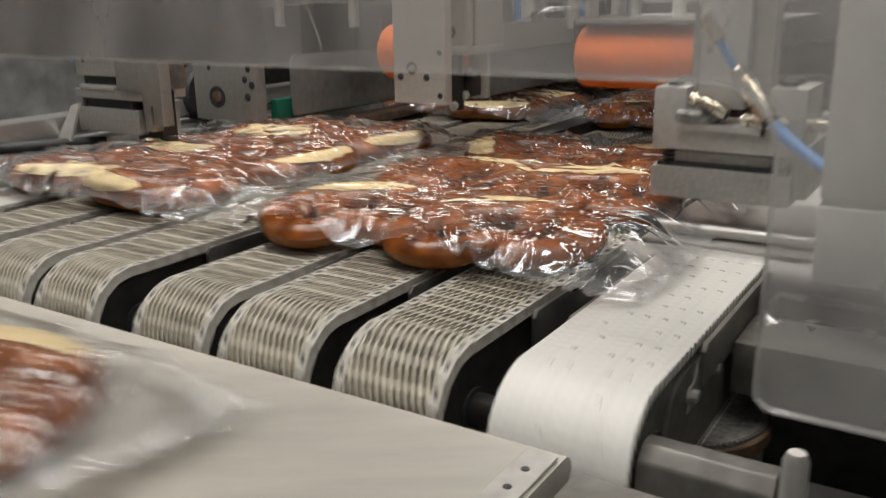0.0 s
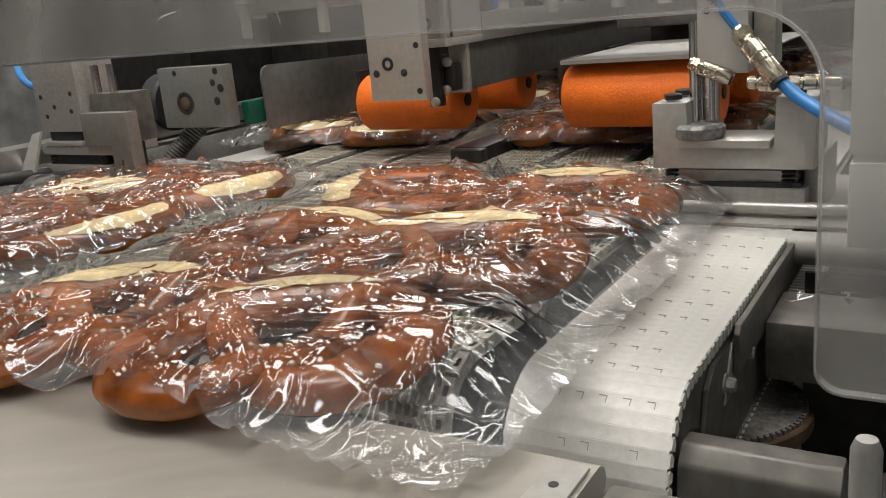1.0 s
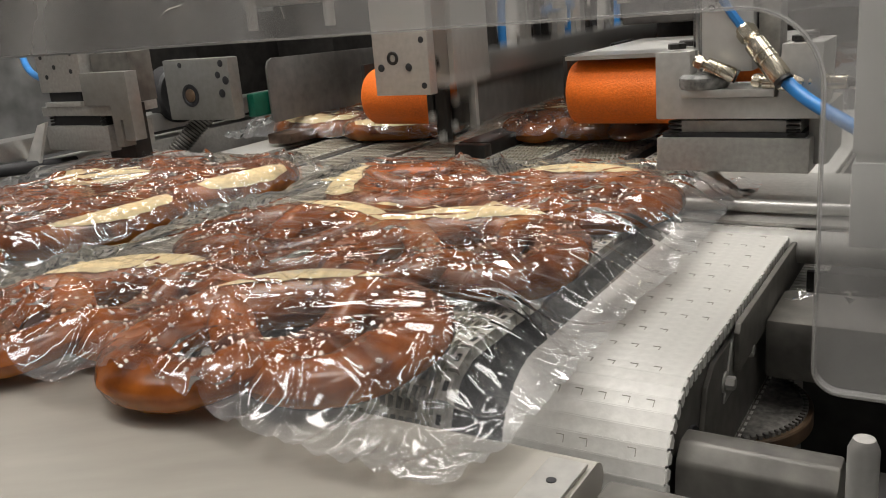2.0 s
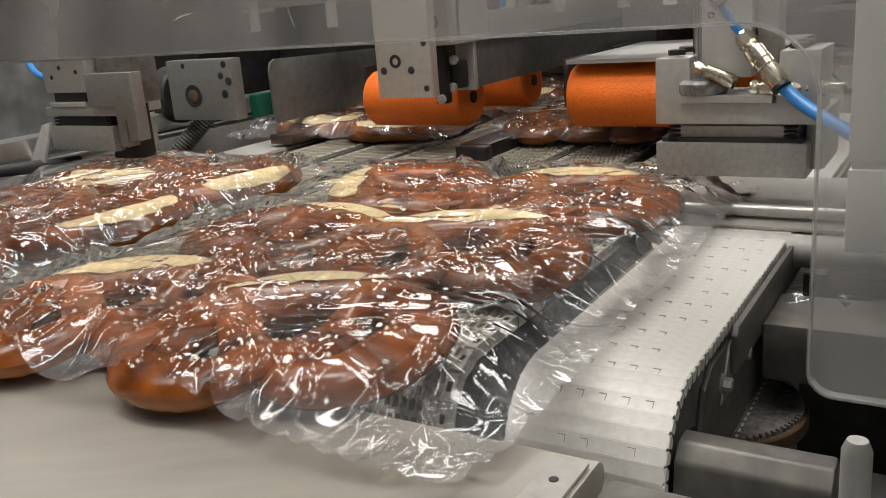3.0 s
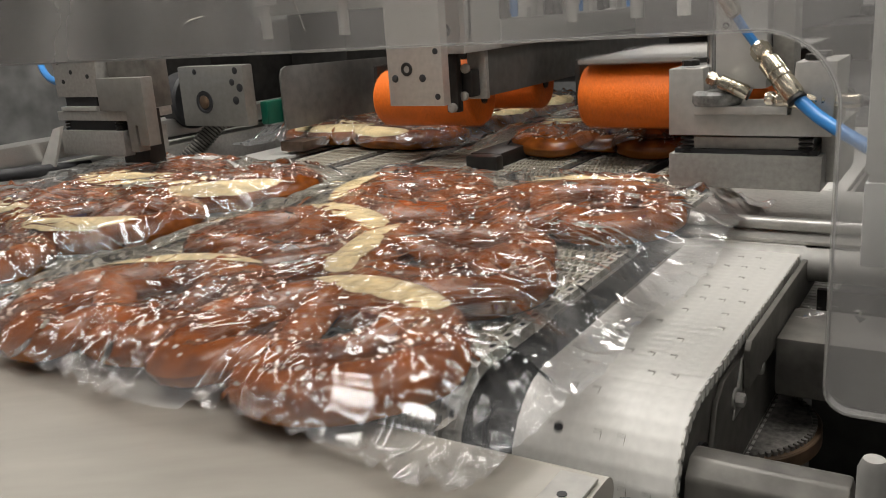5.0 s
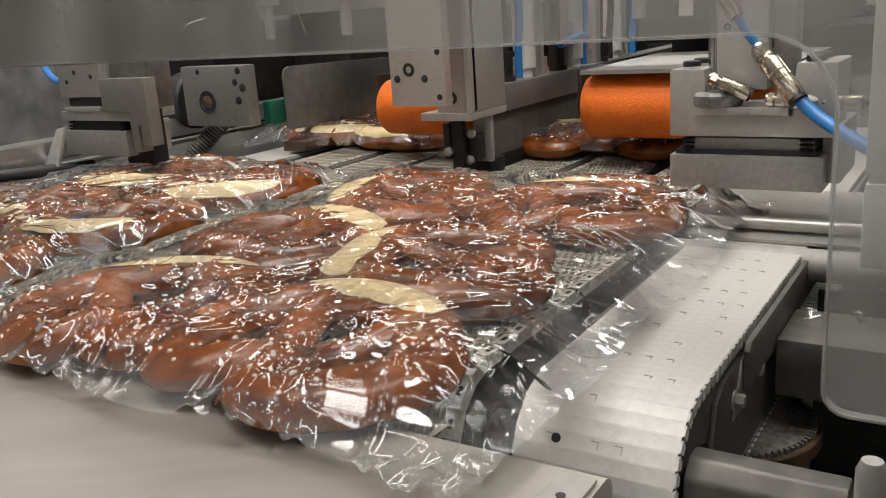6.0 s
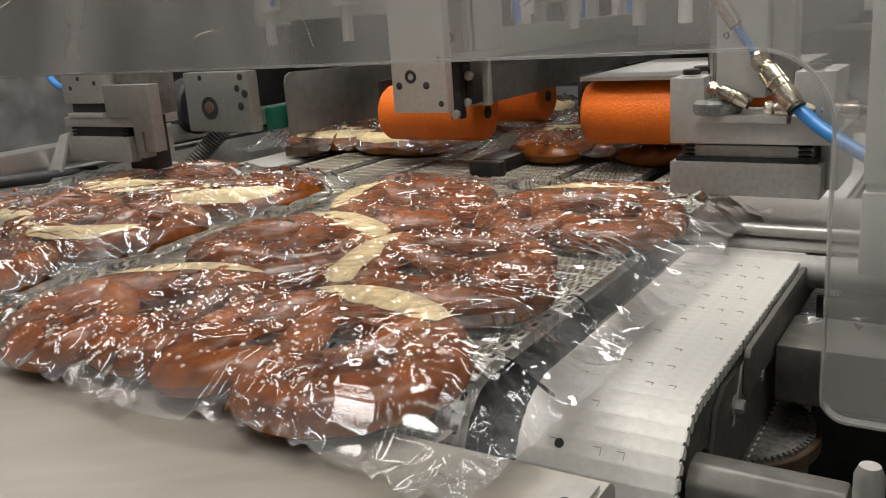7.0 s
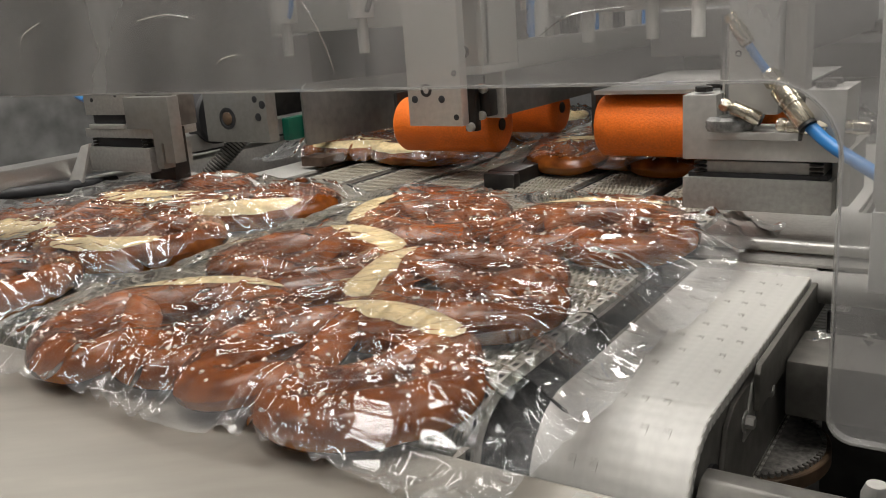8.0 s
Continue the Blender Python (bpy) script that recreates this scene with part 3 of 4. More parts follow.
    for a, b in itertools.combinations(spots, 2):      # taut lines from one hump to the next
        away = Vector((b[1] - a[1], b[2] - a[2]))
        if away.length < 0.24:
            for _ in range(5):
                px, py = a[1] + away.x * 0.5 + rnd.uniform(-0.05, 0.05), a[2] + away.y * 0.5 + rnd.uniform(-0.05, 0.05)
                fold(px, py, math.atan2(away.y, away.x) + rnd.uniform(-0.35, 0.35), rnd.uniform(0.03, 0.07), rnd.uniform(0.0026, 0.0056), rnd.uniform(0.0020, 0.0046), rnd.uniform(-3, 3), False)
    for _ in range(74):        # long folds that run in from the side seams
        left = rnd.uniform() < 0.3
        a = rnd.uniform(-0.6, 0.6) + (0 if left else math.pi)
        fold(x0 if left else x1 - rnd.uniform(0, 0.05), rnd.uniform(y0, y1), a, rnd.uniform(0.04, 0.12), rnd.uniform(0.003, 0.008), rnd.uniform(0.0020, 0.0050), rnd.uniform(-4, 4), False)
    for _ in range(40):        # folds that run in from the two ends
        front = rnd.uniform() < 0.6
        fold(rnd.uniform(x0, x1), y0 if front else y1, math.pi / 2 + rnd.uniform(-0.6, 0.6), rnd.uniform(0.03, 0.08), rnd.uniform(0.003, 0.008), rnd.uniform(0.003, 0.008), rnd.uniform(-5, 5), False)
    for k in range(3):         # the film is stiff: no fold is quite sharp
        p = np.pad(crease, 1, mode="edge")
        crease = (crease * 2 + p[:-2, 1:-1] + p[2:, 1:-1] + p[1:-1, :-2] + p[1:-1, 2:]) / 6
    free = np.clip((sag - body) / 0.003, 0.6, 1)
    Z = sag + 0.0012 + crease * np.where(sag < 0.010, 0.7, free)
    X = X + 0.003 * np.sin(Y * 31 + seed) * np.clip(1 - edge / 0.02, 0, 1)
    Y = Y + 0.004 * np.sin(X * 37 + seed * 2) * np.clip(1 - edge / 0.02, 0, 1)
    verts = np.stack([X, Y, Z], -1).reshape(-1, 3)
    i = np.arange(nx * ny).reshape(ny, nx)
    faces = np.stack([i[:-1, :-1], i[:-1, 1:], i[1:, 1:], i[1:, :-1]], -1).reshape(-1, 4)
    me = bpy.data.meshes.new("film")
    me.from_pydata(verts.tolist(), [], faces.tolist())
    me.polygons.foreach_set("use_smooth", [True] * len(me.polygons))
    me.materials.append(FILM)
    return me


PACKS = []   # (pack, rest place of its front, step)
LANE_R = [(1, -0.070, 0.072, 200), (2, 0.082, 0.068, 170), (0, -0.088, 0.239, 150), (3, 0.077, 0.232, -70), (4, -0.074, 0.415, -75), (1, 0.094, 0.412, 190)]
LANE_L = [(3, 0.048, 0.085, 20), (0, -0.105, 0.100, 15), (2, 0.060, 0.250, 25), (4, -0.100, 0.272, 15), (1, 0.068, 0.425, 30), (3, -0.090, 0.440, 20)]

OTHER_R = [(2, -0.066, 0.062, 215), (4, 0.074, 0.064, 206), (1, -0.070, 0.228, 160), (0, 0.088, 0.236, 198), (3, -0.062, 0.425, -60), (2, 0.100, 0.408, 188)]
OTHER_L = [(1, 0.040, 0.080, -20), (3, -0.110, 0.095, 25), (0, 0.064, 0.240, 82), (2, -0.098, 0.262, 10), (4, 0.066, 0.412, 76), (1, -0.092, 0.430, 18)]


def pack_meshes(spots, wide, seed):
    return film_mesh(spots, -wide[0], wide[1], -0.020, 0.530, seed)


R_FILM = [pack_meshes(LANE_R, (0.205, 0.238), 11), pack_meshes(OTHER_R, (0.205, 0.238), 12)]
L_FILM = [pack_meshes(LANE_L, (0.255, 0.165), 21), pack_meshes(OTHER_L, (0.255, 0.165), 22)]


def pack(lane, front, step, variant):
    spots, films, x = ((LANE_R, OTHER_R)[variant % 2], R_FILM, -0.285) if lane == "R" else ((LANE_L, OTHER_L)[variant % 2], L_FILM, -0.675)
    t = thing("pretzel_pack", "clear film pack of six glossy brown salted pretzels", "food pack", (x, front, TOP), "packs of pretzels on the belts")
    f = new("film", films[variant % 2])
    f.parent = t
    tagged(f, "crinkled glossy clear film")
    for j, (kind, px, py, turn) in enumerate(spots):
        P, crust, split, salt = KINDS[kind]
        c = new("pretzel", crust)
        c.parent = t
        c.matrix_basis = pose(px, py, 0.001, 0, 0, turn)
        for nm, me in (("split", split), ("salt", salt)):
            o = new(nm, me)
            o.parent = c
            if nm == "salt":
                tagged(o, "scattered coarse salt grains", kind="stuff")
        tagged(c, "shiny brown lye pretzel with a pale split")
    PACKS.append((t, x, front, step))
    return t


for step, front in ((0, -0.94), (1, -0.19), (2, 0.56), (3, 1.31)):
    for lane in "RL":
        pack(lane, front, step, step)


# ---- punch heads at the two edges of the film ----
def punch_head(x):
    """Lower block on springs under a U-shaped yoke; x is the middle of the block."""
    t = thing("punch_head", "worn steel film punch head with a spring-loaded lower block", "machine part", (x, 0.25, 0.988), "film punch heads")
    w = 0.060
    bm = bmesh.new()
    box(bm, -w, w, 0, 0.072, 0, 0.0275, 0.0012)
    part("lower_block", bm, STEEL_DULL, t, "scratched grey steel block")
    bm = bmesh.new()
    box(bm, -w + 0.012, w - 0.008, 0.008, 0.064, 0.031, 0.0405)
    part("die_plate", bm, STEEL_DULL, t)
    # black slab stands in for the shaded gap above the lower block
    bm = bmesh.new()
    box(bm, -w + 0.004, w - 0.004, 0.004, 0.068, 0.0275, 0.0312)
    part("gap_shade", bm, BLACK, t)
    for sx in (-1, 1):
        bm = bmesh.new()
        for k in range(4):
            turned(bm, (sx * 0.0465, 0.008, 0.0280 + k * 0.0036), (sx * 0.0465, 0.008, 1), [(0, 0.0045), (0.0004, 0.0056), (0.0016, 0.0056), (0.0022, 0.0042)], 14)
        part("spring", bm, STEEL_DARK, t, "stack of dark disc springs")
    bm = bmesh.new()
    u = [(-w, 0.043), (w + 0.006, 0.043), (w + 0.008, 0.100), (w - 0.022, 0.100), (w - 0.024, 0.060), (-w + 0.030, 0.060), (-w + 0.028, 0.097), (-w, 0.097)]
    prism(bm, u, "y", 0.0, 0.066, 0.0010)
    part("yoke", bm, STEEL, t, "U-shaped milled steel yoke")
    bm = bmesh.new()
    box(bm, -w + 0.022, w - 0.026, -0.004, 0.05, 0.0604, 0.0668, 0.0008)
    part("top_pad", bm, STEEL, t)
    bm = bmesh.new()
    turned(bm, (-0.024, 0.012, 0.0668), (-0.024, 0.012, 1), [(0, 0.019), (0.003, 0.0205), (0.009, 0.0205), (0.012, 0.018)], 24)
    part("coupling", bm, SPECKLED, t, "worn speckled coupling disc")
    for k in range(4):
        bm = bmesh.new()
        cx, cy = -0.030 + 0.012 * (k % 2), 0.020 + 0.016 * (k // 2)
        cyl(bm, (cx, cy, 0.075), (cx, cy, 0.16), 0.0042, n=14)
        part("piston_rod", bm, ROD, t, "polished steel rod")
    for sx in (-1, 1):
        for cy in (0.014, 0.046):
            bm = bmesh.new()
            cx = sx * (w - 0.012) + 0.002
            turned(bm, (cx, cy, 0.0985 if sx < 0 else 0.1005), (cx, cy, 2), [(0, 0.0075), (0.004, 0.0075), (0.0046, 0.0066), (0.0046, 0.0035)], 6 if cy < 0.03 else 14)
            part("cap_screw", bm, STEEL_DARK, t)
    bm = bmesh.new()
    cyl(bm, (-w + 0.036, 0.006, 0.0605), (-w + 0.036, 0.006, 0.0745), 0.005, n=12)
    part("dowel", bm, STEEL_DARK, t)
    bm = bmesh.new()
    box(bm, w - 0.004, w + 0.010, 0.02, 0.10, 0.004, 0.05, 0.001)
    part("side_cheek", bm, STEEL_DULL, t)
    return t


PUNCH_R = punch_head(-0.0545)


def punch_head_slotted(x):
    """The head on the far edge: lower block on springs, a slotted side block and a short cylinder."""
    t = thing("punch_head", "grey steel film punch head with a slotted block", "machine part", (x, 0.25, 0.988), "film punch heads")
    # the black box over the lower block paints the shade of its gap
    for nm, bx, m in (("lower_block", (-0.063, 0.063, 0, 0.07, 0.005, 0.037), STEEL_DULL), ("gap_shade", (-0.050, 0.055, 0.006, 0.06, 0.037, 0.050), BLACK), ("base_plate", (-0.063, 0.0785, 0, 0.07, 0.050, 0.062), STEEL_DULL),
                      ("collar", (-0.050, 0.022, -0.002, 0.05, 0.0622, 0.068), STEEL), ("seal_ring", (-0.046, 0.018, 0.004, 0.045, 0.0682, 0.080), BLACK), ("cylinder_head", (-0.056, 0.030, 0, 0.06, 0.0802, 0.22), STEEL_DULL)):
        bm = bmesh.new()
        box(bm, *bx, 0.001)
        part(nm, bm, m, t)
    bm = bmesh.new()
    prism(bm, [(0.031, 0.0623), (0.031, 0.103), (0.116, 0.103), (0.116, 0.020), (0.098, 0.020), (0.098, 0.045), (0.094, 0.045), (0.094, 0.012), (0.080, 0.012), (0.080, 0.0622)], "y", -0.004, 0.014, 0.0008)
    part("slotted_block", bm, PLATE_STEEL, t, "milled steel block with a narrow slot")
    for nm, bx, m in (("rear_block", (0.034, 0.104, 0.0145, 0.05, 0.064, 0.125), FRAME_STEEL), ("guide_foot", (0.040, 0.090, 0.0145, 0.04, -0.006, 0.0618), STEEL_DARK)):
        bm = bmesh.new()
        box(bm, *bx, 0.001)
        part(nm, bm, m, t)
    for sx in (-0.052, 0.05):
        bm = bmesh.new()
        for k in range(3):
            turned(bm, (sx, 0.008, 0.0372 + k * 0.0042), (sx, 0.008, 1), [(0, 0.0045), (0.0004, 0.0056), (0.0022, 0.0056), (0.0028, 0.0042)], 14)
        part("spring", bm, STEEL_DARK, t, "stack of dark disc springs")
    for cx in (0.045, 0.075):
        bm = bmesh.new()
        cyl(bm, (cx, 0.02, 0.1032), (cx, 0.02, 0.16), 0.005, n=14)
        part("piston_rod", bm, ROD, t, "polished steel rod")
    for p in ((-0.038, 0, 0.100), (-0.020, 0, 0.112), (0.012, 0, 0.106), (-0.044, 0, 0.125), (0.016, 0, 0.128)):
        hole(t, p, "-y", 0.003)
    return t


PUNCH_L = punch_head_slotted(-0.875)


def cylinder_block(x, name="air_cylinder"):
    t = thing(name, "pale anodised air cylinder standing over the punch head", "air cylinder", (x, 0.262, 1.067), "punch air cylinders")
    bm = bmesh.new()
    box(bm, -0.028, 0.012, 0, 0.045, 0, 0.24, 0.0015)
    part("body", bm, mat("pale_anodised_" + ("r" if x > -0.5 else "l"), (0.52, 0.52, 0.51), 0.4, 0.35, 0.06, 60, 9), t)
    bm = bmesh.new()
    box(bm, 0.0135, 0.030, 0.012, 0.040, 0.004, 0.24, 0.001)
    part("guide_rail", bm, STEEL_DULL, t)
    for z in (0.05, 0.12):
        bolt(t, (-0.02, 0.0, z), "-y", 0.0028, 0.0012)
    return t


cylinder_block(-0.052)


# ---- pneumatic fittings and hose ----
def fitting(name, a, b, r, label):
    """Nickel-plated push-in fitting: hex, collars and release ring between a and b."""
    a, b = Vector(a), Vector(b)
    n = (b - a).length
    t = thing(name, label, "air fitting", group="air fittings")
    bm = bmesh.new()
    turned(bm, a, b, [(0, r * 0.72), (n * 0.06, r * 0.8), (n * 0.22, r * 0.8), (n * 0.24, r * 0.6), (n * 0.28, r * 0.6), (n * 0.30, r), (n * 0.50, r), (n * 0.515, r * 0.9), (n * 0.53, r), (n * 0.62, r), (n * 0.635, r * 0.9), (n * 0.65, r), (n * 0.9, r), (n * 0.95, r * 0.85)], 20)
    part("body", bm, CHROME, t)
    bm = bmesh.new()
    turned(bm, a + (b - a) * 0.05, b, [(0, r * 0.95), (n * 0.14, r * 0.95)], 6)
    part("hex_nut", bm, CHROME, t)
    bm = bmesh.new()
    turned(bm, a + (b - a) * 0.955, b, [(0, r * 0.86), (n * 0.05, r * 0.9), (n * 0.06, r * 0.7)], 20)
    part("release_ring", bm, STEEL_DARK, t)
    return t


fitting("hose_fitting", (-0.048, 0.262, 1.101), (-0.013, 0.244, 1.060), 0.0085, "nickel-plated coupling on a blue air hose")
fitting("elbow_fitting", (-0.082, 0.246, 1.079), (-0.050, 0.252, 1.064), 0.0062, "small nickel-plated elbow fitting")
fitting("tee_fitting", (-0.038, 0.252, 1.061), (-0.008, 0.250, 1.058), 0.0062, "nickel-plated tee fitting beside the coupling")
fitting("end_fitting", (-0.010, 0.252, 1.060), (0.030, 0.262, 1.057), 0.0058, "straight nickel-plated fitting on a black cable")
fitting("upper_fitting", (-0.080, 0.262, 1.149), (-0.064, 0.262, 1.124), 0.0062, "small nickel-plated fitting on the hose")
bm = bmesh.new()
tube(bm, [(-0.013, 0.246, 1.061), (0.002, 0.238, 1.0495), (0.020, 0.226, 1.040), (0.055, 0.200, 1.0255), (0.10, 0.17, 1.012), (0.17, 0.13, 1.003), (0.26, 0.09, 1.0)], 0.0052, 12)
solid("air_hose", bm, BLUE, "glossy blue air hose hanging from a nickel coupling", "hose", "air hoses")
bm = bmesh.new()
tube(bm, [(-0.064, 0.262, 1.124), (-0.057, 0.262, 1.113), (-0.048, 0.262, 1.101)], 0.0035, 8)
solid("air_hose", bm, BLUE, "short blue air hose between two fittings", "hose", "air hoses")
bm = bmesh.new()
tube(bm, [(-1.20, 0.42, 1.16), (-1.12, 0.36, 1.11), (-1.02, 0.31, 1.085), (-0.92, 0.29, 1.083)], 0.005, 10)
solid("air_hose", bm, BLUE, "dark blue air hose looping to the punch head", "hose", "air hoses")


# ---- orange press rollers ----
ROLLERS = []


def press_roller(x0, x1, y, cover):
    t = thing("press_roller", "bright orange foam-covered press roller resting on the packs", "roller", (0, y, 1.023), "orange press rollers")
    bm = bmesh.new()
    turned(bm, (x0, 0, 0), (x1, 0, 0), [(0, 0.030), (0.002, 0.0345), (0.006, 0.0370), (x1 - x0 - 0.006, 0.0370), (x1 - x0 - 0.002, 0.0345), (x1 - x0, 0.030)], 48)
    part("foam_sleeve", bm, ORANGE, t)
    bm = bmesh.new()
    turned(bm, (x0 - 0.012, 0, 0), (x1, 0, 0), [(0, 0.008), (x1 - x0 + 0.014, 0.008)], 16)
    part("axle", bm, STEEL_DARK, t)
    if cover:
        bm = bmesh.new()
        prism(bm, [(-0.036, 0.040), (-0.036, 0.0445), (0.24, 0.0445), (0.24, 0.043), (-0.034, 0.043), (-0.034, 0.040)], "x", x0 + 0.004, x1 + 0.05)
        part("cover_sheet", bm, STEEL_BRUSHED, t, "folded brushed steel cover sheet")
    bm = bmesh.new()
    box(bm, x0 - 0.010, x0 - 0.004, -0.012, 0.06, -0.010, 0.044, 0.001)
    part("bearing_arm", bm, STEEL_DARK, t)
    ROLLERS.append((t, y))
    return t


press_roller(-0.298, -0.120, 0.517, True)
press_roller(-0.592, -0.440, 0.517, False)
press_roller(-0.307, -0.120, 0.70, False)
press_roller(-0.603, -0.440, 0.70, False)


# ---- slitter between the lanes ----
def slitter():
    """The long beam that comes down between the lanes, with its knife."""
    t = thing("slitter_beam", "long steel slitter beam with a knife and air cylinders", "machine part", (-0.43, 0.36, 1.041))
    bm = bmesh.new()
    box(bm, -0.034, 0.034, 0.040, 0.13, 0.055, 0.064, 0.0008)
    part("foot_plate", bm, STEEL, t)
    bm = bmesh.new()
    box(bm, -0.012, 0.0265, 0.044, 0.052, 0.0643, 0.30, 0.0006)
    part("end_plate", bm, STEEL_BRUSHED, t, "satin steel end plate")
    bm = bmesh.new()
    box(bm, 0.0268, 0.034, 0.044, 0.128, 0.0643, 0.30, 0.0008)
    box(bm, 0.012, 0.034, 0.0525, 0.058, 0.0643, 0.30)
    part("end_column", bm, STEEL, t)
    bm = bmesh.new()
    box(bm, 0.0, 0.034, 0.1305, 1.05, 0.055, 0.088, 0.0012)
    part("beam", bm, STEEL_BRUSHED, t, "brushed steel beam")
    bm = bmesh.new()
    box(bm, 0.006, 0.026, 0.104, 1.05, 0.0, 0.0545, 0.001)
    part("knife_plate", bm, GUNMETAL, t)
    bm = bmesh.new()
    box(bm, 0.004, 0.029, 0.096, 0.1035, -0.002, 0.0545, 0.001)
    part("end_flange", bm, STEEL_DULL, t)
    bm = bmesh.new()
    box(bm, -0.006, 0.010, 0.060, 0.072, -0.014, 0.0545, 0.002)
    box(bm, -0.002, 0.022, 0.074, 0.094, 0.002, 0.034, 0.003)
    box(bm, -0.016, -0.007, 0.058, 0.070, 0.006, 0.05, 0.002)
    part("knife_carriage", bm, STEEL_DARK, t)
    for p in ((-0.008, 0.059, 0.016), (0.016, 0.073, 0.036), (0.004, 0.059, -0.008), (0.012, 0.073, 0.004)):
        bm = bmesh.new()
        turned(bm, p, (p[0], p[1] - 1, p[2]), [(0, 0.0055), (0.005, 0.0055), (0.006, 0.004)], 12)
        part("guide_roll", bm, STEEL_DULL, t)
    bolt(t, (0.008, 0.044, 0.081), "-y", 0.0075, 0.002)
    rnd = random.Random(9)
    for i in range(9):
        y = 0.165 + 0.052 * i
        bm = bmesh.new()
        prof = ([(0, 0.012), (0.006, 0.012), (0.006, 0.009), (0.030, 0.009), (0.030, 0.012), (0.036, 0.012), (0.036, 0.004), (0.2, 0.004)],
                [(0, 0.010), (0.012, 0.010), (0.012, 0.0145), (0.2, 0.0145)],
                [(0, 0.007), (0.022, 0.007), (0.022, 0.003), (0.2, 0.003)])[i % 3]
        turned(bm, (0.017, y, 0.0885), (0.017, y, 2), prof, 16)
        part("air_cylinder", bm, (STEEL_DARK, WHITE_TUBE, STEEL)[i % 3], t)
        if i % 2 == 0:
            bm = bmesh.new()
            yy = y + 0.024
            tube(bm, [(0.022, yy, 0.09), (0.022, yy + 0.001, 0.13), (0.024, yy + 0.004, 0.17), (0.022, yy, 0.24)], 0.0055, 10)
            part("air_tube", bm, BLUE if i % 4 == 0 else BLACK, t)
        else:
            bm = bmesh.new()
            box(bm, 0.010, 0.024, y + 0.018, y + 0.036, 0.0885, 0.26, 0.001)
            part("guide_bar", bm, STEEL, t)
    bm = bmesh.new()
    tube(bm, [(0.03, 0.30, 0.125), (0.032, 0.33, 0.128), (0.03, 0.37, 0.132), (0.02, 0.42, 0.128)], 0.006, 10)
    part("air_tube", bm, BLUE, t)
    return t


SLITTER = slitter()


def hanger_plate():
    t = thing("hanger_plate", "milled steel plate with screws hanging over the belts", "machine part", (-0.4225, 0.336, 1.045))
    bm = bmesh.new()
    box(bm, -0.0355, 0.0355, 0, 0.014, 0, 0.30, 0.001)
    part("plate", bm, STEEL, t)
    bm = bmesh.new()
    box(bm, -0.030, 0.030, 0.0142, 0.2635, 0.15, 0.19, 0.002)
    part("bracket", bm, STEEL_DULL, t)
    bolt(t, (-0.010, 0, 0.040), "-y", 0.0075, 0.0015)
    for p in ((-0.026, 0, 0.030), (0.010, 0, 0.030)):
        hole(t, p, "-y", 0.0042)
    for p in ((0.028, 0, 0.010), (0.028, 0, 0.058)):
        hole(t, p, "-y", 0.0034)


hanger_plate()

bm = bmesh.new()
box(bm, -0.444, -0.402, 0.482, 1.3, TOP - 0.03, TOP + 0.018, 0.0012)
box(bm, -0.440, -0.396, 0.462, 0.480, TOP - 0.028, TOP + 0.018, 0.003)
solid("slitter_anvil", bm, STEEL_DARK, "dark steel anvil bar lying between the belt lanes", "machine part")
for x in (-0.462, -0.399):
    bm = bmesh.new()
    prism(bm, [(0.024, TOP - 0.012), (0.030, TOP - 0.004), (0.44, TOP - 0.004), (0.44, TOP - 0.04), (0.024, TOP - 0.04)], "x", x - 0.002, x + 0.002, 0.0006)
    solid("lane_rail", bm, STEEL_DULL, "steel rail plate along the gap between the lanes", "rail", "lane rails")


# ---- the right side of the frame ----
def cross_bar(name, x0, x1, y, z, r, material, label):
    bm = bmesh.new()
    turned(bm, (x0, y, z), (x1, y, z), [(0, r * 0.8), (r * 0.25, r), (x1 - x0 - 0.002, r), (x1 - x0, r * 0.9)], 24)
    return solid(name, bm, material, label, "bar")


cross_bar("film_bar", -0.122, 0.20, 0.212, 0.9405, 0.0125, GREY_TUBE, "pale plastic tube crossing above the white belt")
cross_bar("guide_bar", -0.11, 0.20, 0.252, 0.9605, 0.0055, STEEL, "thin steel guide bar beside the punch head")
bm = bmesh.new()
box(bm, -0.112, 0.25, 0.228, 0.42, 0.9505, 0.9535, 0.0008)
solid("film_plate", bm, STEEL_DULL, "flat grey steel plate under the punch head", "machine part")

bm = bmesh.new()
prism(bm, [(-0.012, 0.936), (0.19, 0.936), (0.19, 0.868), (-0.030, 0.868), (-0.036, 0.90), (-0.026, 0.928)], "x", -0.0025, 0.0006, 0.0006)
side = solid("belt_frame", bm, FRAME_STEEL, "stained steel side plate of the belt frame with bolts", "machine frame")
for p in ((0.0006, 0.058, 0.917), (0.0006, 0.010, 0.916)):
    bm = bmesh.new()
    turned(bm, p, (1, p[1], p[2]), [(0, 0.0065), (0.0012, 0.0065), (0.0013, 0.005)], 18)
    part("washer", bm, STEEL_DULL, side)
    bm = bmesh.new()
    turned(bm, (p[0] + 0.0013, p[1], p[2]), (1, p[1], p[2]), [(0, 0.0042), (0.004, 0.0042), (0.005, 0.0034)], 6)
    part("hex_bolt", bm, STEEL_DULL, side)
bm = bmesh.new()
prism(bm, [(0.004, 0.905), (0.022, 0.937), (0.030, 0.937), (0.030, 0.905)], "x", 0.0008, 0.0022, 0.0005)
part("gusset", bm, STEEL_DULL, side)
bm = bmesh.new()
box(bm, 0.0065, 0.45, 0.092, 0.156, 0.885, 0.925, 0.0025)
solid("cross_beam", bm, FRAME_STEEL, "grey steel box beam with film scraps on top", "machine frame")
